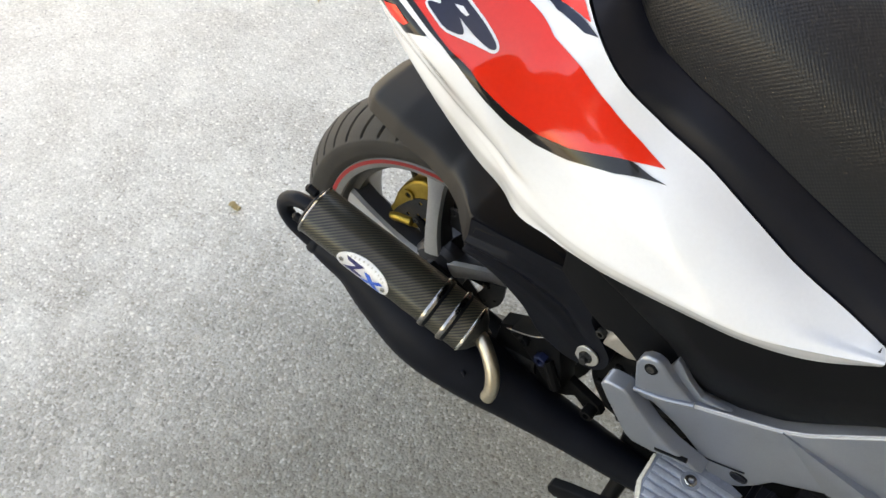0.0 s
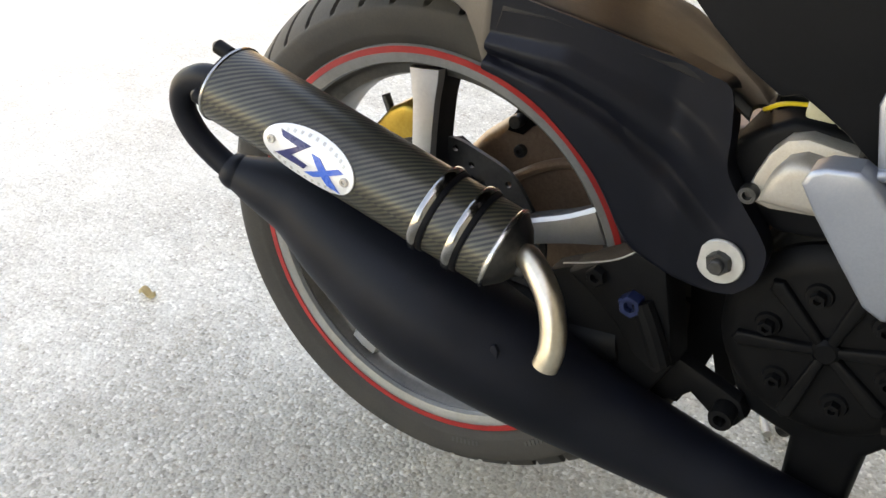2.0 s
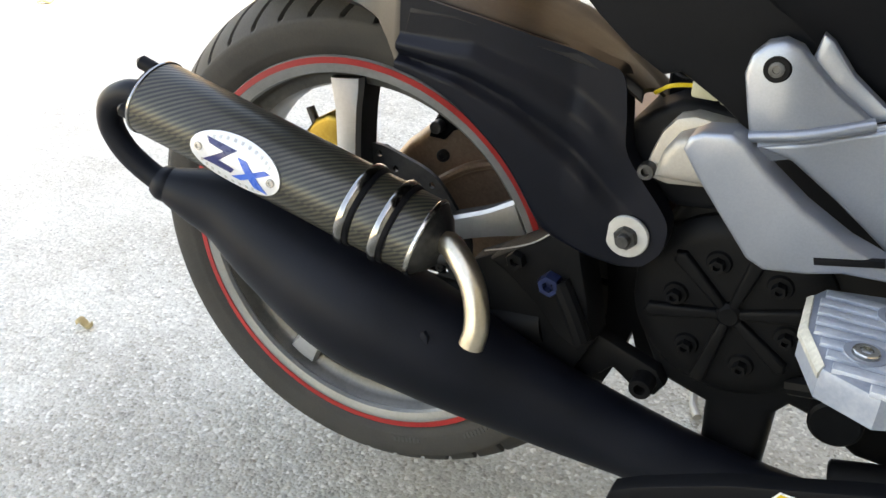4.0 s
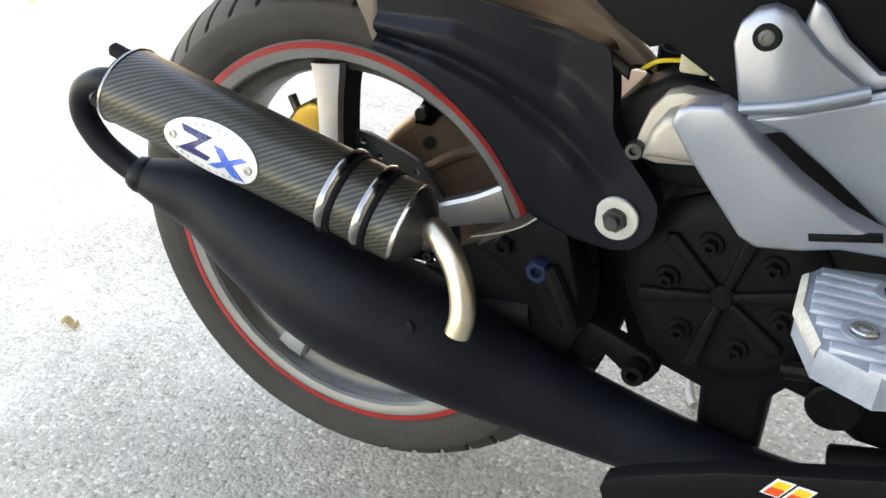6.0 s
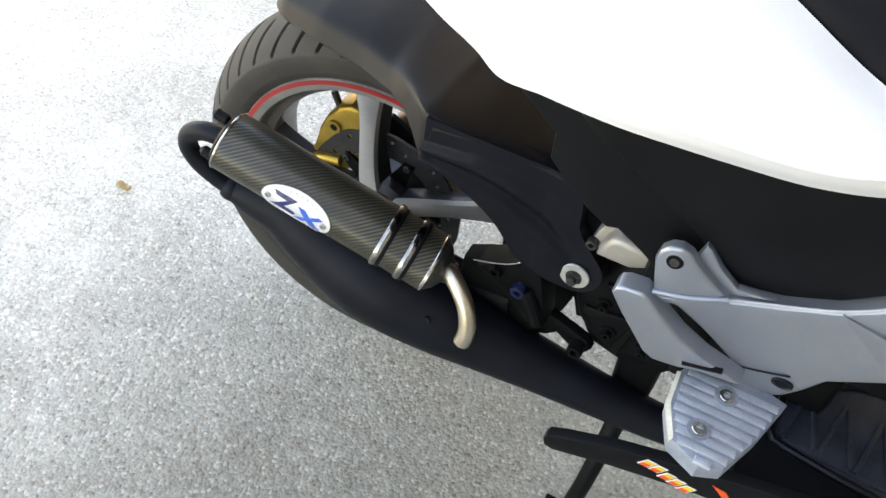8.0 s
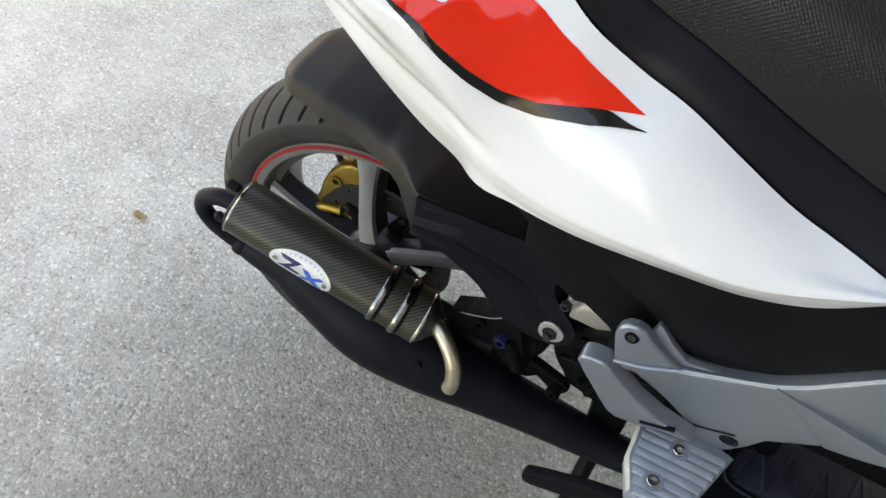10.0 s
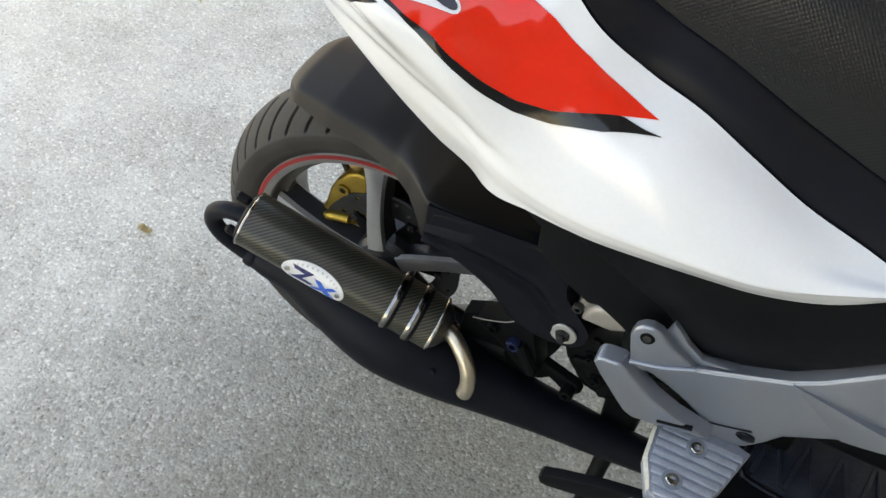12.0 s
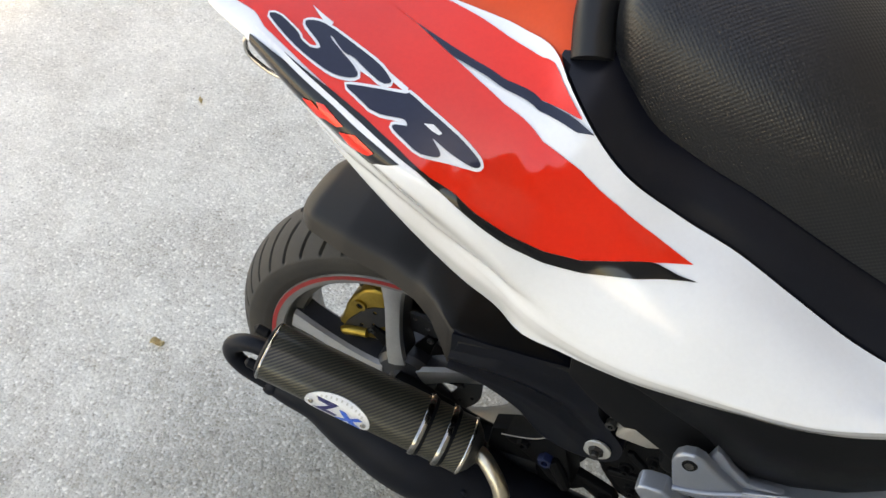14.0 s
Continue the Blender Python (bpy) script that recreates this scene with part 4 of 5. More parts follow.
# -- engine with ribbed fan cover
engine = part("engine_case", plate(((0.244, 0.354), (0.249, 0.318), (0.259, 0.296), (0.268, 0.279), (0.277, 0.267), (0.298, 0.261), (0.309, 0.258), (0.3135, 0.190), (0.355, 0.190), (0.3555, 0.266), (0.363, 0.276), (0.376, 0.273), (0.387, 0.275), (0.397, 0.260), (0.410, 0.252), (0.50, 0.25),
                                    (0.50, 0.42), (0.40, 0.44), (0.30, 0.43), (0.272, 0.410), (0.258, 0.385)), -0.078, 0.045, 0.008, segments=3), ENGINE, scooter, "black painted engine with a ribbed round cover")
part("crankcase", block((0.290, -0.045, 0.262), (0.50, 0.075, 0.43), 0.012), ENGINE, engine)
FAN = (0.3140, 0.3430)
fan = part("fan_cover", lathe(((0.0, -0.012), (0.050, -0.012), (0.060, -0.010), (0.066, -0.004), (0.067, 0.004), (0.0, 0.004)), (FAN[0], -0.078, FAN[1]), ACROSS, 48), ENGINE, engine)
for x, z in ((0.263, 0.331), (0.277, 0.376), (0.326, 0.391), (0.360, 0.356), (0.352, 0.314), (0.302, 0.289)):
    way = Vector((x - FAN[0], 0, z - FAN[1])).normalized()
    side = Vector((-way.z, 0, way.x))
    hub, tip = Vector((FAN[0], 0, FAN[1])) + way * 0.002, Vector((x, 0, z))
    rib = [hub + side * 0.0030, tip + side * 0.0052, tip + way * 0.004, tip - side * 0.0052, hub - side * 0.0030]
    part("fan_rib", plate([(p.x, p.z) for p in rib], -0.0948, 0.007, 0.0024, segments=3), ENGINE, fan)
part("fan_hub", lathe(((0.0, -0.0045), (0.006, -0.0045), (0.0085, -0.002), (0.0085, 0.002), (0.0, 0.002)), (FAN[0], -0.0915, FAN[1]), ACROSS, 24), ENGINE, fan)
for x, z in ((0.301, 0.377), (0.340, 0.371), (0.351, 0.337), (0.328, 0.307), (0.291, 0.311), (0.278, 0.347)):
    boss = part("bolt_boss", lathe(((0.0, -0.003), (0.0075, -0.003), (0.0090, 0.001), (0.0, 0.001)), (x, -0.0895, z), ACROSS, 20), ENGINE, fan)
    part("cover_bolt", bolt_mesh((x, -0.0920, z), (0, -1, 0), 0.0050, 0.0065, hexagon=True), ENGINE, boss)
part("sump_boss", rod((0.392, -0.05, 0.288), (0.392, -0.098, 0.288), 0.017, 24), ENGINE, engine)
part("oil_line", tube(((0.36, -0.085, 0.30), (0.378, -0.092, 0.308), (0.40, -0.09, 0.312)), 0.007, 12, 10), ENGINE, engine)

# -- airbox, cast cover, wiring
airbox = part("airbox", plate(((0.226, 0.440), (0.229, 0.454), (0.244, 0.467), (0.260, 0.477), (0.304, 0.477), (0.318, 0.464), (0.312, 0.421), (0.290, 0.410), (0.267, 0.407), (0.244, 0.418)), -0.090, 0.110, 0.006, segments=3), PLASTIC, scooter, "black plastic airbox")
cast = part("cast_cover", plate(((0.2465, 0.430), (0.2500, 0.446), (0.2545, 0.460), (0.262, 0.470), (0.272, 0.4735), (0.316, 0.470), (0.318, 0.452), (0.292, 0.431), (0.262, 0.427)), -0.104, 0.018, 0.003, segments=2), CAST, airbox, "grey cast alloy cover")
part("cover_step", plate(((0.257, 0.437), (0.2600, 0.453), (0.266, 0.463), (0.274, 0.467), (0.312, 0.464), (0.312, 0.452), (0.288, 0.438)), -0.122, 0.020, 0.006, segments=3), CAST, cast)
part("cover_screw", bolt_mesh((0.2500, -0.104, 0.4350), (0, -1, 0), 0.0055, 0.007), BOLT, cast, "black socket screw")
plug = part("wire_plug", block((0.266, -0.098, 0.482), (0.283, -0.086, 0.494), 0.002), CONNECTOR, airbox, "cream wiring connector")
part("plug_tip", block((0.283, -0.097, 0.480), (0.293, -0.090, 0.490), 0.002), CONNECTOR, plug, "torn pale tape")
part("wire", tube(((0.243, -0.088, 0.478), (0.254, -0.094, 0.486), (0.267, -0.092, 0.488)), 0.0013, 16, 8), WIRE, plug, "yellow wire")
part("wire", tube(((0.250, -0.082, 0.492), (0.258, -0.090, 0.491), (0.267, -0.090, 0.491)), 0.0010, 16, 8), PLASTIC, plug)

# -- yellow shock absorber
shock = part("shock_absorber", rod((0.062, 0.085, 0.455), (0.150, 0.085, 0.68), 0.010), BOLT, scooter, "shock absorber with a yellow coil spring")
coil = []
for k in range(0, 209):
    u = k / 208
    a = u * 2 * math.pi * 13
    c = Vector((0.074, 0.085, 0.488)).lerp(Vector((0.140, 0.085, 0.655)), u)
    coil.append(c + Vector((math.cos(a) * 0.0195, math.sin(a) * 0.0195, -math.cos(a) * 0.0075)))
part("spring", tube(coil, 0.0058, 300, 10), YELLOW, shock, "yellow coil spring")
part("spring_seat", lathe(((0.0, 0.0), (0.03, 0.0), (0.03, 0.006), (0.0, 0.006)), (0.070, 0.085, 0.476), (0.088, 0, 0.225), 32), ENGINE, shock)


# -- white side fairings with their graphics
def fairing_mesh(side, nx=118, ns=41):
    rows = []
    for x in np.linspace(-0.13, 0.456, nx):
        rows.append([fairing_at(x, s) * (1, side, 1) for s in np.linspace(0, 1, ns)])
    bm = loft(rows, closed=False)
    return bm


def shell(ob, thick):
    mod = ob.modifiers.new("thickness", "SOLIDIFY")
    mod.thickness, mod.offset = thick, -1.0
    return ob


fairing = part("side_fairing", fairing_mesh(1), WHITE, scooter, "glossy white tail fairing with red and navy graphics", sharp=60)
far_fairing = part("side_fairing", fairing_mesh(-1), WHITE, scooter, "glossy white tail fairing", sharp=60)


def lifted(x, s, lift):
    p = fairing_at(x, s)
    n = np.cross(fairing_at(x + 0.003, s) - fairing_at(x - 0.003, s), fairing_at(x, min(s + 0.02, 1)) - fairing_at(x, max(s - 0.02, 0)))
    n /= np.linalg.norm(n)
    return p + n * lift * (1 if n[1] < 0 else -1)


def rounded(outline, times=2):
    p = np.array(outline, float)
    for _ in range(times):
        q = np.roll(p, -1, axis=0)
        p = np.stack([0.75 * p + 0.25 * q, 0.25 * p + 0.75 * q], 1).reshape(-1, 2)
    return p


def decal(name, outline, material, lift, label="", parent=None):
    """A vinyl sheet in (x, s) laid on the fairing."""
    b = bmesh.new()
    b.faces.new([b.verts.new((x, s * 0.28, 0)) for x, s in outline])
    bmesh.ops.triangulate(b, faces=b.faces, ngon_method="EAR_CLIP")
    for _ in range(7):
        long = [e for e in b.edges if e.calc_length() > 0.006]
        if long:
            bmesh.ops.subdivide_edges(b, edges=long, cuts=1)
            bmesh.ops.triangulate(b, faces=b.faces)
    for v in b.verts:
        v.co = lifted(v.co.x, min(max(v.co.y / 0.28, 0.0), 1.0), lift)
    return part(name, b, material, parent or fairing, label, sharp=70)


def strip(name, low, up, material, lift, label="", parent=None, n=60, m=10):
    """A vinyl band between two lines of (x, s) that share their first and last x."""
    lx, ls = zip(*low)
    ux, us = zip(*up)
    rows = []
    for x in np.linspace(lx[0], lx[-1], n):
        a, b = float(np.interp(x, lx, ls)), float(np.interp(x, ux, us))
        rows.append([lifted(x, a + (b - a) * k / (m - 1), lift) for k in range(m)])
    bm = loft(rows, closed=False)
    bmesh.ops.remove_doubles(bm, verts=bm.verts, dist=1e-6)
    return part(name, bm, material, parent or fairing, label, sharp=70)


LOW_LINE = ((-0.105, 0.665), (-0.052, 0.674), (-0.04, 0.653), (-0.014, 0.656), (0.024, 0.654), (0.05, 0.654), (0.074, 0.646), (0.102, 0.62), (0.12, 0.621), (0.132, 0.603), (0.153, 0.595), (0.178, 0.596), (0.202, 0.623), (0.224, 0.678), (0.246, 0.74), (0.268, 0.818))
UP_LINE = ((-0.105, 0.93), (0, 0.935), (0.048, 0.908), (0.083, 0.88), (0.106, 0.86), (0.119, 0.853), (0.128, 0.847), (0.158, 0.843), (0.186, 0.878), (0.214, 0.884), (0.24, 0.856), (0.268, 0.818))
strip("red_panel", LOW_LINE, UP_LINE, RED, 0.0006, "glossy red vinyl", n=110, m=24)
strip("red_panel", ((-0.105, 0.928), (0, 0.933), (0.048, 0.908), (0.074, 0.899), (0.1, 0.891), (0.122, 0.889), (0.15, 0.901), (0.172, 0.965), (0.1775, 0.985)),
      ((-0.105, 0.955), (0, 0.962), (0.06, 0.991), (0.086, 0.982), (0.11, 0.968), (0.138, 0.965), (0.148, 0.982), (0.158, 0.985), (0.1775, 0.988)), RED, 0.0009, "glossy red vinyl")
strip("navy_flash", ((0.048, 0.908), (0.083, 0.88), (0.102, 0.875), (0.124, 0.872), (0.15, 0.88), (0.177, 0.945), (0.187, 0.995)), ((0.048, 0.908), (0.074, 0.899), (0.1, 0.891), (0.122, 0.889), (0.15, 0.901), (0.176, 0.972), (0.187, 0.997)), NAVY, 0.0013, "navy flash")
strip("black_edge", ((-0.018, 0.636), (0.004, 0.636), (0.026, 0.635), (0.046, 0.633), (0.066, 0.627), (0.094, 0.615), (0.104, 0.601), (0.122, 0.584), (0.136, 0.569), (0.154, 0.559), (0.179, 0.558), (0.204, 0.58), (0.238, 0.639), (0.274, 0.746)),
      ((-0.018, 0.638), (0.024, 0.654), (0.05, 0.654), (0.074, 0.646), (0.102, 0.62), (0.12, 0.621), (0.132, 0.603), (0.153, 0.595), (0.178, 0.596), (0.202, 0.623), (0.224, 0.678), (0.246, 0.74), (0.262, 0.735), (0.274, 0.746)), BLACK_VINYL, 0.0010, "black edge stripe", n=90, m=6)
PIN_UP = ((-0.046, 0.629), (-0.018, 0.636), (0.004, 0.636), (0.026, 0.636), (0.046, 0.632), (0.066, 0.627), (0.093, 0.615), (0.1, 0.606))
strip("white_pinstripe", ((-0.046, 0.621), (-0.016, 0.612), (0.006, 0.613), (0.028, 0.614), (0.048, 0.606), (0.068, 0.606), (0.082, 0.601), (0.1, 0.604)), PIN_UP, WHITE_VINYL, 0.0011, m=4)
fifty = strip("black_flash", ((-0.048, 0.5), (-0.04, 0.46), (-0.028, 0.43), (-0.01, 0.39), (0.007, 0.34), (0.026, 0.3), (0.048, 0.37), (0.067, 0.53), (0.082, 0.601)), ((-0.048, 0.575), (-0.016, 0.612), (0.006, 0.613), (0.028, 0.614), (0.048, 0.606), (0.068, 0.606), (0.082, 0.601)), BLACK_VINYL, 0.0008, "black flash with red marks", m=10)
for shape in (((0.004, 0.524), (0.012, 0.556), (0.02, 0.548), (0.023, 0.515), (0.016, 0.482)),
              ((0.016, 0.573), (0.022, 0.59), (0.039, 0.571), (0.034, 0.539), (0.023, 0.522)),
              ((0.036, 0.522), (0.048, 0.577), (0.064, 0.569), (0.06, 0.534), (0.044, 0.468))):
    decal("red_mark", shape, RED, 0.0014, "red block mark", fifty)
MARK_A = ((-0.044, 0.697), (-0.038, 0.72), (-0.026, 0.72), (-0.016, 0.717), (-0.014, 0.708), (-0.008, 0.707), (-0.004, 0.709), (0.002, 0.725), (-0.002, 0.735), (-0.01, 0.741), (-0.017, 0.747), (-0.019, 0.758), (-0.013, 0.777), (-0.004, 0.787), (0.02, 0.787), (0.041, 0.784), (0.05, 0.775), (0.056, 0.765), (0.05, 0.749), (0.038, 0.753), (0.028, 0.758), (0.023, 0.76), (0.018, 0.755), (0.012, 0.759), (0.003, 0.77), (0.002, 0.765), (0.015, 0.753), (0.026, 0.746), (0.034, 0.733), (0.031, 0.717), (0.024, 0.701), (0.016, 0.689), (0, 0.683), (-0.017, 0.68), (-0.034, 0.687))
MARK_B = ((0.028, 0.689), (0.034, 0.706), (0.048, 0.733), (0.061, 0.753), (0.068, 0.763), (0.069, 0.77), (0.092, 0.755), (0.114, 0.738), (0.124, 0.728), (0.128, 0.718), (0.127, 0.708), (0.122, 0.701), (0.11, 0.7), (0.102, 0.705), (0.094, 0.712), (0.098, 0.703), (0.103, 0.69), (0.103, 0.68), (0.098, 0.671), (0.09, 0.662), (0.078, 0.672), (0.069, 0.678), (0.069, 0.688), (0.075, 0.7), (0.078, 0.704), (0.076, 0.712), (0.073, 0.713), (0.054, 0.679), (0.041, 0.685))
MARK_HOLE = ((0.086, 0.728), (0.092, 0.737), (0.099, 0.73), (0.098, 0.723), (0.093, 0.723))
SPIKES = (((-0.022, 0.803), (-0.002, 0.8), (-0.002, 0.785), (-0.012, 0.791)), ((0.05, 0.782), (0.067, 0.776), (0.068, 0.76), (0.06, 0.748), (0.064, 0.765), (0.057, 0.767)))


def grown(outline, by):
    p = np.array(outline, float) * (1, 0.28)
    t = np.roll(p, -1, axis=0) - np.roll(p, 1, axis=0)
    n = np.stack([t[:, 1], -t[:, 0]], 1) / np.linalg.norm(t, axis=1)[:, None]
    area = (p[:, 0] * np.roll(p[:, 1], -1) - np.roll(p[:, 0], -1) * p[:, 1]).sum()
    return (p + n * by * (1 if area > 0 else -1)) / (1, 0.28)


for shape in (MARK_A, MARK_B):
    smooth_shape = rounded(shape, 1)
    decal("mark_outline", grown(smooth_shape, 0.0021), WHITE_VINYL, 0.0013, "white outline")
    decal("model_mark", smooth_shape, NAVY, 0.0018, "navy slanted mark")
for shape in SPIKES:
    decal("mark_spike", shape, WHITE_VINYL, 0.0015, "white outline")
decal("mark_hole", MARK_HOLE, WHITE_VINYL, 0.0023)

# under-tray, tail end and rear cover
rows = []
for x in np.linspace(-0.125, 0.45, 40):
    y, z = smooth_at(x, FAIR_X, FAIR_LOW)
    rows.append([(x, yy, z + 0.010 + 0.01 * (1 - abs(yy / y))) for yy in np.linspace(y + 0.006, -y - 0.006, 9)])
shell(part("under_tray", loft(rows, closed=False), PLASTIC, scooter, "black plastic under tray"), 0.004)
rows = []
for x in np.linspace(-0.128, 0.166, 34):
    y, z = smooth_at(min(x, 0.150), FAIR_X, FAIR_TOP)
    rows.append([(x, yy, z - 0.0015 + 0.028 * (1 - (yy / y) ** 6) * min(1, (x + 0.128) / 0.03)) for yy in np.linspace(y - 0.003, -y + 0.003, 41)])
part("tail_cover", loft(rows, closed=False), ORANGE, scooter, "orange-red tail cover behind the seat")
part("tail_rod", tube(((-0.080, -0.098, 0.714), (-0.104, -0.100, 0.722), (-0.119, -0.101, 0.735), (-0.117, -0.101, 0.748), (-0.108, -0.100, 0.752)), 0.0022, 20, 10), STEEL, scooter, "thin steel loop under the tail")

# -- seat with its base panel
SX = (0.172, 0.180, 0.194, 0.214, 0.245, 0.29, 0.36, 0.45, 0.56, 0.66)
S_LOW = (0.852, 0.845, 0.832, 0.812, 0.799, 0.785, 0.757, 0.725, 0.705, 0.70)
S_TOP = (0.872, 0.893, 0.905, 0.905, 0.898, 0.888, 0.868, 0.845, 0.830, 0.822)
S_WIDE = (0.108, 0.126, 0.136, 0.141, 0.146, 0.149, 0.150, 0.147, 0.138, 0.120)


def seat_rows():
    rows, around = [], []
    for x in np.linspace(0.172, 0.66, 60):
        lo, hi, w = (float(smooth_at(x, SX, v)) for v in (S_LOW, S_TOP, S_WIDE))
        row = []
        for a in np.linspace(0, math.pi, 49):
            c, s = math.cos(a), math.sin(a)
            row.append((x, -math.copysign(abs(c) ** 0.55, c) * w, lo + (hi - lo) * abs(s) ** 0.58))
        row += [(x, yy, lo - 0.004) for yy in np.linspace(w * 0.96, -w * 0.96, 5)]
        rows.append(row)
        run = np.r_[0, np.cumsum(np.linalg.norm(np.diff(np.array(row + row[:1]), axis=0), axis=1))]
        around.append((run - run[24]).tolist())
    return rows, around


rows, around = seat_rows()
seat = part("seat", loft(rows, uv=(np.linspace(0.172, 0.66, 60), around)), SEAT, scooter, "black seat in fine embossed vinyl", sharp=50)
part("seat_lip", tube(((0.170, -0.136, 0.838), (0.163, -0.116, 0.858), (0.160, -0.080, 0.876), (0.159, -0.040, 0.884), (0.159, 0.0, 0.886), (0.159, 0.040, 0.884), (0.160, 0.080, 0.876), (0.163, 0.116, 0.858), (0.170, 0.136, 0.838)), 0.0135, 60, 16), SEAT_PIPING, seat, "rolled rear lip")
rows = []
for x in np.linspace(0.151, 0.66, 60):
    ty, tz = smooth_at(min(x, 0.45), FAIR_X, FAIR_TOP)
    lo, w = float(smooth_at(x, SX, S_LOW)), float(smooth_at(x, SX, S_WIDE))
    fade = max(0.0, (x - 0.45) / 0.2)
    tz -= 0.10 * fade
    grow = min(1.0, max(0.04, (x - 0.150) / 0.034))
    w, lo = -ty + (w + ty) * grow, tz + (lo - tz) * grow
    rows.append([(x, ty + 0.004, tz - 0.012), (x, ty + 0.002, tz + 0.001), (x, (ty - w) / 2 - 0.001, (tz + lo) / 2 + 0.002), (x, -w + 0.004, lo + 0.002), (x, -w + 0.03, lo + 0.004)])
part("seat_base", loft(rows, closed=False), SATIN, scooter, "smooth black panel round the seat", sharp=50)
rows = [[(x, -y, z) for x, y, z in row] for row in rows]
part("seat_base", loft(rows, closed=False), SATIN, scooter, "smooth black panel round the seat", sharp=50)

# -- black lower panels
LOWER_EDGE = ((0.19, 0.640), (0.210, 0.626), (0.270, 0.584), (0.318, 0.545), (0.332, 0.528), (0.345, 0.516), (0.366, 0.507), (0.400, 0.513), (0.435, 0.532), (0.460, 0.556), (0.490, 0.588), (0.62, 0.68))


def lower_bow(x, z):
    low = np.interp(x, *zip(*LOWER_EDGE))
    out = float(np.interp(x, (0.10, 0.20, 0.30, 0.40, 0.6), (0.0, -0.004, -0.010, -0.006, 0.02)))
    return out + (0.018 - out) * max(0.0, 1 - max(0.0, z - low) / 0.075) ** 1.3 * min(1.0, max(0.0, (x - 0.25) / 0.08))


part("lower_panel", plate(LOWER_EDGE + ((0.62, 0.74), (0.47, 0.71), (0.39, 0.665), (0.30, 0.648), (0.22, 0.645)), -0.172, 0.02, 0.005, lower_bow, 3, cut=0.016), PLASTIC, scooter, "black lower body panel")
inner = part("inner_panel", plate(((0.10, 0.690), (0.128, 0.645), (0.160, 0.611), (0.204, 0.577), (0.205, 0.553), (0.224, 0.535), (0.243, 0.520), (0.262, 0.5095), (0.271, 0.5125), (0.282, 0.5065), (0.295, 0.4990), (0.309, 0.4880), (0.318, 0.4790), (0.345, 0.4790), (0.36, 0.55), (0.21, 0.66)), -0.158, 0.02, 0.004, segments=2), PLASTIC, scooter, "black inner body panel")
part("cylinder_block", block((0.240, -0.055, 0.40), (0.50, 0.10, 0.575), 0.012), ENGINE, scooter, "black engine cylinder and intake")
part("frame_box", block((0.17, -0.135, 0.575), (0.62, 0.135, 0.74), 0.01), PLASTIC, scooter, "black bodywork core")
part("frame_box", block((0.30, -0.135, 0.43), (0.64, 0.135, 0.57), 0.01), PLASTIC, scooter, "black bodywork core")

# -- silver rest panel, bracket, arm and footrest
silver_bow = bowed((0.30, -0.001), (0.3185, -0.001), (0.366, 0.0110), (0.41, 0.0160), (0.44, 0.0185), (0.50, 0.0250), (0.62, 0.040))
panel = part("silver_panel", plate(((0.3185, 0.4915), (0.340, 0.4970), (0.3645, 0.5050), (0.402, 0.5185), (0.436, 0.5330), (0.455, 0.5460), (0.476, 0.5665), (0.52, 0.610), (0.62, 0.640), (0.62, 0.52), (0.500, 0.484), (0.458, 0.458), (0.449, 0.440), (0.438, 0.424), (0.424, 0.414), (0.412, 0.413), (0.388, 0.4445), (0.357, 0.4695), (0.3350, 0.4860)), -0.184, 0.016, 0.003, silver_bow, 3, cut=0.02), SILVER, scooter, "silver painted footrest side panel")
CREASE = ((0.3185, 0.4925), (0.340, 0.4980), (0.3645, 0.5060), (0.383, 0.5125), (0.402, 0.5195), (0.420, 0.5265), (0.436, 0.5340), (0.455, 0.5470), (0.476, 0.5675), (0.52, 0.611))
ledge = []
for x, z in CREASE:
    y = -0.1830 + silver_bow(x, z)
    inner = float(np.interp(x, *zip(*LOWER_EDGE)))
    ledge.append([(x, y + 0.002, z - 0.010), (x, y, z - 0.0012), (x, y + 0.0008, z + 0.0004), (x, y + 0.011, z + (inner - z) * 0.4 + 0.001), (x, y + 0.028, inner - 0.001 if x > 0.334 else z + 0.012), (x, y + 0.037, inner - 0.004 if x > 0.334 else z + 0.012)])
part("panel_ledge", loft(ledge, closed=False), SILVER, panel, sharp=30)
# lighter bead that puts the highlight on the crease into the colour
part("crease_highlight", tube([row[2] for row in ledge], 0.0008, 60, 8), BARE, panel, "pale bead painting in the crease's highlight")
def bracket_lean(x, z):
    return 0.12 * max(0.0, z - 0.502) + 0.0085 * max(0.0, (x - 0.325) / 0.041)


lobe = part("mount_bracket", plate(((0.3135, 0.4960), (0.3095, 0.510), (0.3055, 0.524), (0.3070, 0.533), (0.3125, 0.5395), (0.3200, 0.5420), (0.3280, 0.5395), (0.334, 0.5330), (0.345, 0.5230), (0.366, 0.5085), (0.340, 0.4995), (0.3200, 0.4940)), -0.1835, 0.009, 0.003, bracket_lean, 3, cut=0.02), SILVER, panel)
part("bracket_lip", tube(((0.3140, -0.1840, 0.4955), (0.340, -0.1805, 0.5010), (0.366, -0.1745, 0.5095)), 0.0030, 20, 12), SILVER, lobe)
part("bolt_recess", lathe(((0.0, -0.0008), (0.0058, -0.0008), (0.0068, 0.0006), (0.0068, 0.004), (0.0, 0.004)), (0.3195, -0.1800, 0.5285), (0, 1, -0.12), 32), ENGINE, lobe, "dark bolt recess")
part("bracket_bolt", bolt_mesh((0.3195, -0.1807, 0.5284), (0, -1, 0.12), 0.0036, 0.0008), BOLT, lobe, "socket bolt")
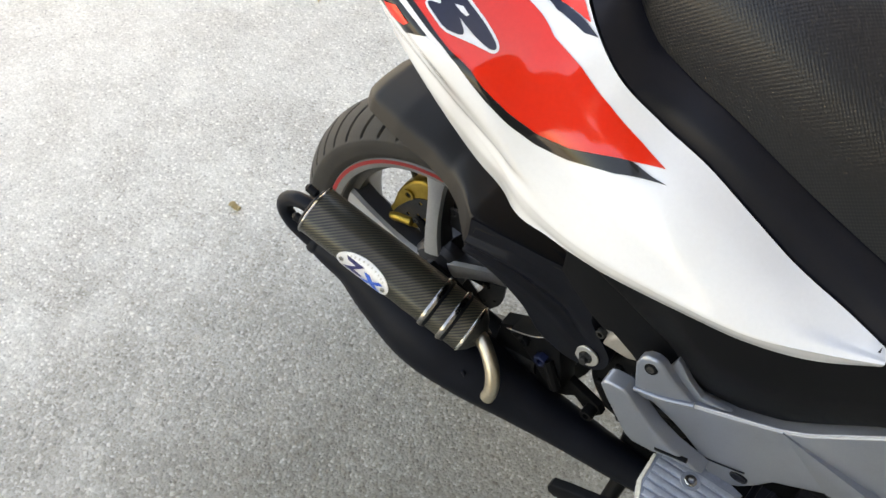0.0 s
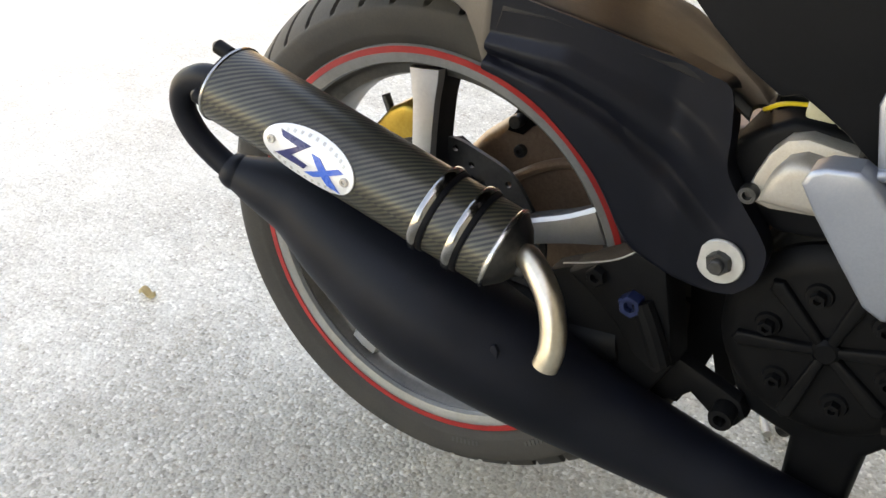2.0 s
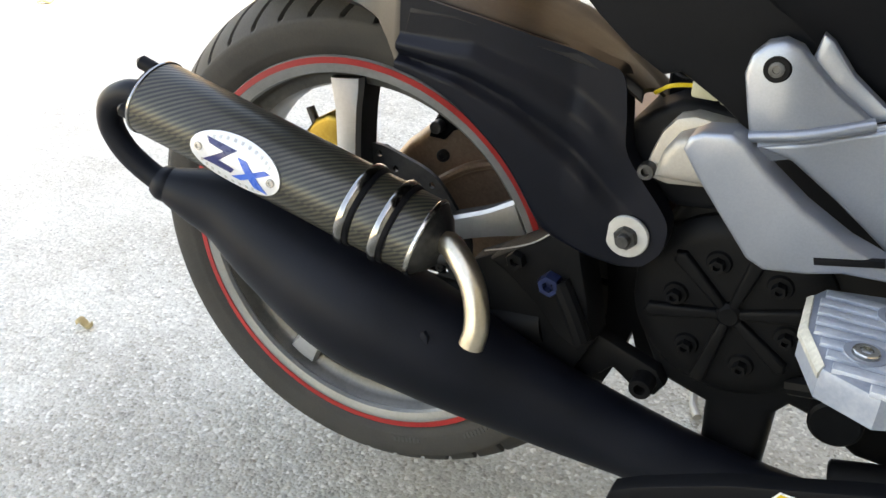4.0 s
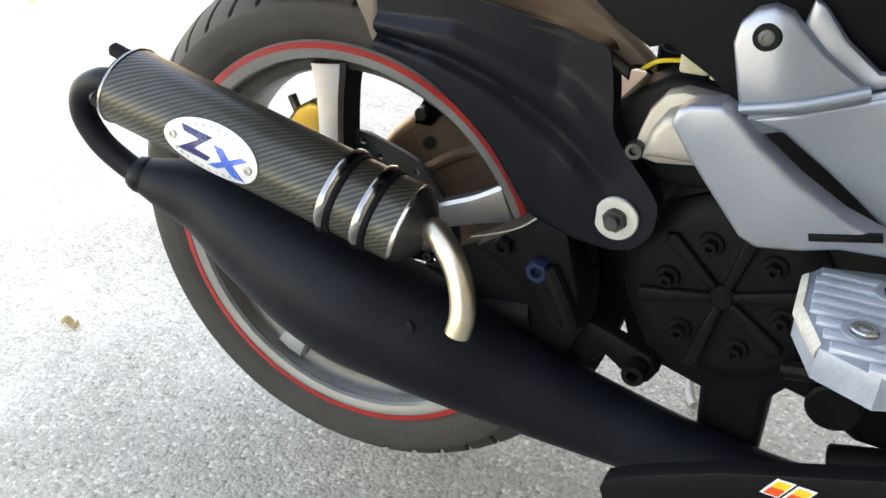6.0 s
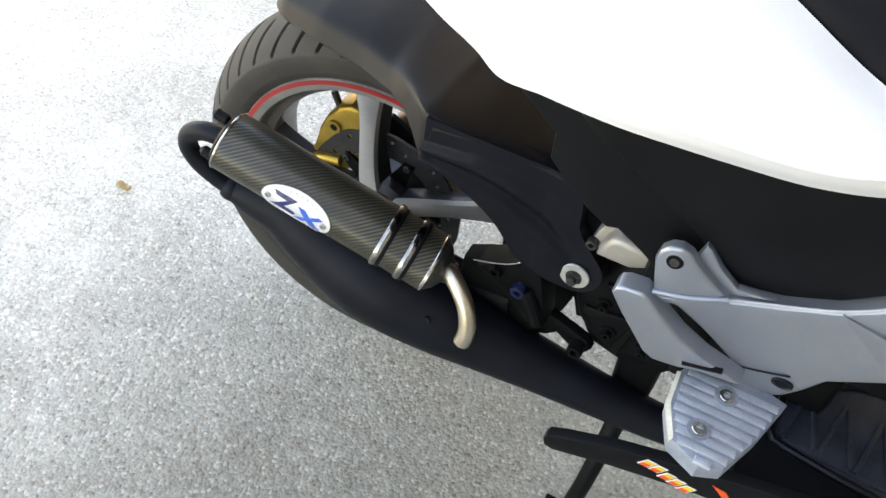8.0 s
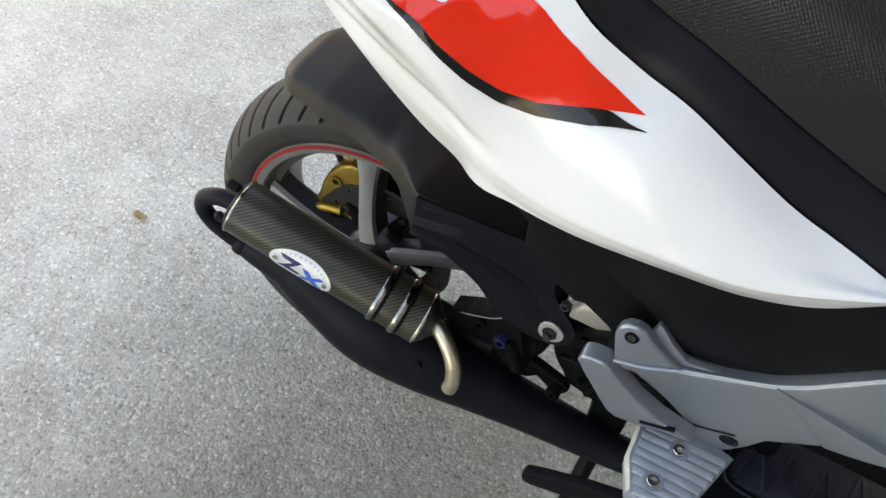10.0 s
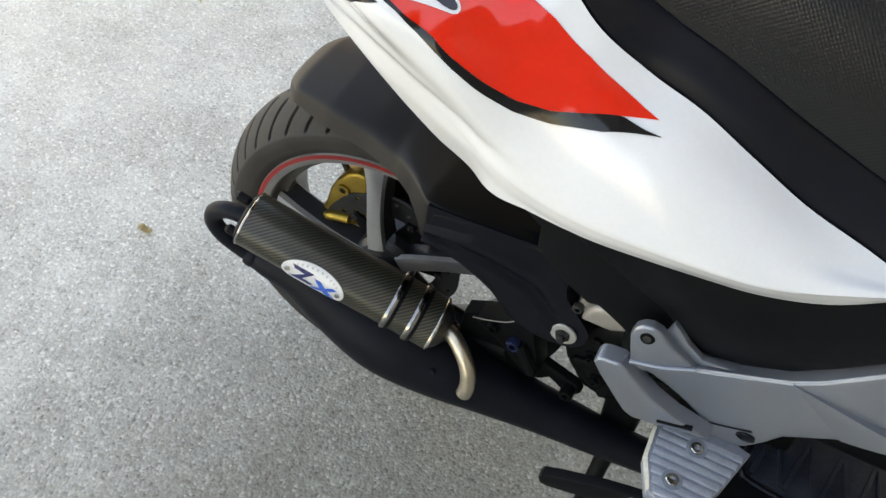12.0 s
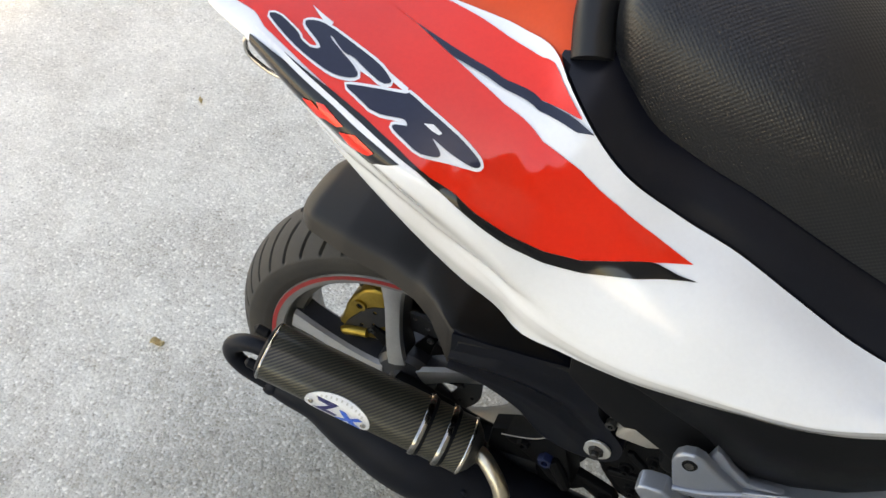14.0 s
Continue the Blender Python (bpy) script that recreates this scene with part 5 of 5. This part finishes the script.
part("panel_ear", plate(((0.330, 0.520), (0.335, 0.545), (0.340, 0.542), (0.352, 0.528), (0.368, 0.516), (0.395, 0.520), (0.36, 0.505)), -0.168, 0.006, 0.002), SILVER, panel)
facet = []
for u in np.linspace(0, 1, 8):
    left, right = np.array((0.4375, 0.5335)) * (1 - u) + np.array((0.4965, 0.4830)) * u, np.array((0.4375, 0.5335)) * (1 - u) + np.array((0.560, 0.5080)) * u
    row = []
    for v in np.linspace(0, 1, 5):
        x, z = left * (1 - v) + right * v
        row.append((x, -0.1842 + silver_bow(x, z) - 0.0008 - 0.010 * u * math.sin(math.pi * 0.5 * v), z))
    facet.append([(left[0], -0.182 + silver_bow(*left), left[1])] + row + [(right[0], -0.180 + silver_bow(*right), right[1])])
part("panel_facet", loft(facet, closed=False), SILVER, panel, "bevelled facet of the panel", sharp=20)
part("panel_step", tube(((0.388, -0.1708, 0.4395), (0.404, -0.1692, 0.4420), (0.420, -0.1680, 0.4465), (0.434, -0.1668, 0.4510)), 0.0008, 24, 8), SATIN, panel, "dark step line above the corner tab")
recess = lathe(((0.0, 0.0006), (0.0064, 0.0006), (0.0078, -0.0004), (0.0086, 0.0), (0.0086, 0.003), (0.0, 0.003)), (0.4320, -0.1678, 0.4400), (0, 1, 0), 28)
for v in recess.verts:
    v.co.z = 0.4400 + (v.co.z - 0.4400) * 0.62
part("screw_recess", recess, SATIN, panel, "dark oval screw recess")

peg_arm = part("footrest_arm", plate(((0.2865, 0.4865), (0.2885, 0.4930), (0.2945, 0.4970), (0.3080, 0.4990), (0.3145, 0.4955), (0.3250, 0.4850), (0.3465, 0.4690), (0.3690, 0.4550), (0.3930, 0.4450), (0.4030, 0.4405), (0.3920, 0.4400), (0.3700, 0.4400), (0.3540, 0.4360), (0.3350, 0.4330), (0.3260, 0.4370), (0.3100, 0.4560), (0.2960, 0.4730)), -0.195, 0.018, 0.005, bowed((0.28, 0.0), (0.35, 0.0), (0.41, 0.008)), 3, cut=0.03), SILVER, scooter, "silver painted footrest arm")
PEG = ((0.3590, -0.184), (0.3600, -0.217), (0.3720, -0.247), (0.3970, -0.258), (0.4150, -0.250), (0.4320, -0.210), (0.4450, -0.168), (0.4120, -0.160), (0.3650, -0.172))


def slab(outline, z, thick, edge):
    b = bmesh.new()
    f = b.faces.new([b.verts.new((x, y, z)) for x, y in outline])
    ext = bmesh.ops.extrude_face_region(b, geom=[f])
    bmesh.ops.translate(b, verts=[v for v in ext["geom"] if isinstance(v, bmesh.types.BMVert)], vec=(0, 0, -thick))
    rim = [e for e in b.edges if e.verts[0].co.z > z - 1e-6 and e.verts[1].co.z > z - 1e-6]
    bmesh.ops.bevel(b, geom=rim, offset=edge, segments=2, profile=0.5, affect="EDGES")
    bmesh.ops.triangulate(b, faces=b.faces)
    return b


peg = part("footrest", slab(PEG, 0.4215, 0.016, 0.003), WORN, peg_arm, "worn ribbed alloy pillion footrest")


def across_outline(outline, p, way):
    """Where a line through p along way enters and leaves an outline."""
    hits = []
    for (x0, y0), (x1, y1) in zip(outline, outline[1:] + outline[:1]):
        ex, ey = x1 - x0, y1 - y0
        det = way[0] * ey - way[1] * ex
        if abs(det) < 1e-9:
            continue
        t = ((x0 - p[0]) * ey - (y0 - p[1]) * ex) / det
        u = ((x0 - p[0]) * way[1] - (y0 - p[1]) * way[0]) / det
        if 0 <= u <= 1:
            hits.append(t)
    return (min(hits), max(hits)) if len(hits) > 1 else None


RIB_WAY = (math.cos(radians(1)), math.sin(radians(1)))
for k in range(9):
    p = (0.39, -0.180 - 0.0092 * k)
    ends = across_outline(PEG, p, RIB_WAY)
    if ends:
        a, b = ends[0] + 0.005, ends[1] - 0.0025
        q0, q1 = (p[0] + RIB_WAY[0] * a, p[1] + RIB_WAY[1] * a), (p[0] + RIB_WAY[0] * b, p[1] + RIB_WAY[1] * b)
        n = (-RIB_WAY[1] * 0.0033, RIB_WAY[0] * 0.0033)
        rib = [(q0[0] + n[0], q0[1] + n[1]), (q1[0] + n[0], q1[1] + n[1]), (q1[0] - n[0], q1[1] - n[1]), (q0[0] - n[0], q0[1] - n[1])]
        part("tread_rib", slab(rib, 0.4234, 0.003, 0.0014), BARE, peg, "bright worn rib")
rows = []
mid = np.mean(PEG, axis=0)
for x, y in PEG[:3]:
    out = (np.array((x, y)) - mid) / np.linalg.norm(np.array((x, y)) - mid)
    rows.append([(x - out[0] * 0.0020, y - out[1] * 0.0020, 0.4222), (x - out[0] * 0.001, y - out[1] * 0.001, 0.4217), (x + out[0] * 0.0016, y + out[1] * 0.0016, 0.4190), (x + out[0] * 0.0014, y + out[1] * 0.0014, 0.4162), (x - out[0] * 0.006, y - out[1] * 0.006, 0.4162)])
part("worn_rim", loft(rows, closed=True), SCUFFED, peg, "scuffed pale edge of the footrest")
for x, y in ((0.399, -0.189), (0.388, -0.229)):
    s = part("footrest_screw", bolt_mesh((x, y, 0.4215), (0, 0, 1), 0.0060, 0.0042), STEEL, peg, "steel socket screw")
    part("screw_seat", lathe(((0.0062, 0.0), (0.0095, 0.0), (0.0095, 0.0026), (0.0062, 0.0022)), (x, y, 0.4215), (0, 0, 1), 28, closed=True), WORN, s)
part("footrest_slot", plate(((0.3560, 0.4465), (0.3860, 0.4515), (0.3870, 0.4480), (0.3570, 0.4430)), -0.1962, 0.004, 0.0006, bowed((0.35, 0.0), (0.41, 0.008))), PLASTIC, peg_arm, "dark slot")

# -- lower side blade and footboard
blade = part("side_blade", plate(((0.2785, 0.2560), (0.2810, 0.2640), (0.296, 0.2740), (0.343, 0.2985), (0.415, 0.326), (0.470, 0.343), (0.64, 0.39), (0.64, 0.30), (0.470, 0.302), (0.404, 0.286), (0.348, 0.268), (0.290, 0.2455), (0.2815, 0.2470)), -0.200, 0.012, 0.002, segments=2), PLASTIC, scooter, "black plastic lower side blade with stickers")
for k, (x, z) in enumerate(((0.3690, 0.3035), (0.3795, 0.3030), (0.3890, 0.2985), (0.3985, 0.2965), (0.4085, 0.2940))):
    def slanted(x0, x1, z0, z1):
        return ((x0 + z0 * 0.55, z0), (x1 + z0 * 0.55, z0), (x1 + z1 * 0.55, z1), (x0 + z1 * 0.55, z1))
    for u0, u1, v0, v1, m, lift, label in ((-0.0012, 0.0082, -0.0062, 0.0062, WHITE_VINYL, 0.0003, "white edge of a printed mark"), (0.0, 0.0070, 0.0004, 0.0050, STICKER_YELLOW, 0.0008, "yellow printed bar"), (0.0, 0.0070, -0.0050, 0.0004, STICKER_RED, 0.0010, "red printed bar")):
        part("sticker_bar", plate([(x + u, z + v - 0.002) for u, v in slanted(u0, u1, v0, v1)], -0.2002 - lift, 0.0007, 0.0), m, blade, label)
part("sticker_flash", plate(((0.428, 0.3170), (0.440, 0.3160), (0.452, 0.3050), (0.462, 0.3120), (0.474, 0.3030), (0.458, 0.3000), (0.448, 0.2990)), -0.2004, 0.0006, 0.0), STICKER_RED, blade, "red printed flash")
board = part("footboard", block((0.440, -0.192, 0.285), (0.68, 0.192, 0.3135), 0.006), PLASTIC, scooter, "black moulded footboard")
MAT_EDGE = ((0.461, -0.118), (0.4655, -0.1255), (0.474, -0.1285), (0.525, -0.1345), (0.575, -0.1375), (0.675, -0.139), (0.675, 0.0), (0.525, -0.025), (0.487, -0.048), (0.469, -0.066), (0.463, -0.078))
mat = part("foot_mat", slab(MAT_EDGE, 0.3160, 0.004, 0.001), MAT, board, "scuffed slate-black ribbed foot mat")
part("mat_border", tube([(x, y, 0.3155) for x, y in MAT_EDGE[6:] + MAT_EDGE[:6]], 0.0042, 90, 10, smooth=False), SATIN, board, "raised smooth border of the mat")


def grip_rib(a, b, wide):
    way = Vector((b[0] - a[0], b[1] - a[1])).normalized()
    side = Vector((-way.y, way.x)) * wide / 2
    ends = [Vector(a) - side, Vector(b) - side, Vector(b) + side, Vector(a) + side]
    part("grip_rib", slab([tuple(p) for p in ends], 0.3185, 0.003, 0.0010), MAT, mat)


for k in range(6):
    x = 0.470 + 0.034 * k
    low, high = -0.119 - 0.05 * (x - 0.47), max(-0.036, -0.072 + 0.42 * (x - 0.47)) - 0.020
    grip_rib((x, low), (x + 0.015, high), 0.0042)
    grip_rib((x + 0.030, low - 0.001), (x + 0.018, high), 0.0042)
    grip_rib((x + 0.002, low - 0.003), (x + 0.028, low - 0.004), 0.0042)

# -- stands
stand = part("centre_stand", tube(((0.338, -0.040, 0.250), (0.337, -0.062, 0.190), (0.333, -0.126, 0.080), (0.328, -0.135, 0.012)), (0.012, 0.0115, 0.010, 0.010), 20, 14), ENGINE, scooter, "black centre stand leg")
part("stand_foot", block((0.300, -0.152, 0.0), (0.356, -0.118, 0.008), 0.002), ENGINE, stand)
part("stand_plate", plate(((0.318, 0.262), (0.322, 0.222), (0.340, 0.212), (0.354, 0.222), (0.352, 0.268)), -0.070, 0.008, 0.002), ENGINE, stand)
far_leg = part("side_stand", tube(((0.35, 0.10, 0.25), (0.32, 0.17, 0.12), (0.285, 0.235, 0.020)), 0.009, 16, 12), ENGINE, scooter, "side stand leg with a bare steel foot")
part("stand_foot", tube(((0.272, 0.232, 0.007), (0.262, 0.252, 0.008), (0.260, 0.272, 0.022), (0.270, 0.282, 0.034), (0.279, 0.270, 0.024), (0.280, 0.246, 0.008)), 0.0048, 28, 10), CAST, far_leg, "bare steel foot loop")


# ---- small things on the ground ----
def leaf_mesh(length, width, curl):
    rows = []
    for u in np.linspace(0, 1, 9):
        w = width * math.sin(math.pi * min(0.98, max(0.03, u)) ** 0.8)
        rows.append([Vector((u * length, v * w, 0.004 + curl * (v * v) * 0.01 + 0.006 * curl * math.sin(u * 7))) for v in np.linspace(-1, 1, 5)])
    return loft(rows, closed=False)


for (x, y), turn, size in (((-0.482, 0.002), 20, 0.024), ((-1.99, 1.157), 70, 0.055), ((-0.783, 0.563), 130, 0.018), ((-0.30, 0.62), 200, 0.022)):
    leaf = shell(part("leaf", leaf_mesh(size, size * 0.3, 0.7), LEAF), 0.0006)
    leaf.matrix_basis = pose(x, y, 0.0, 0, 0, turn)
    tagged(leaf, "dry yellow-brown leaf lying on the concrete", "leaf", "fallen leaves")
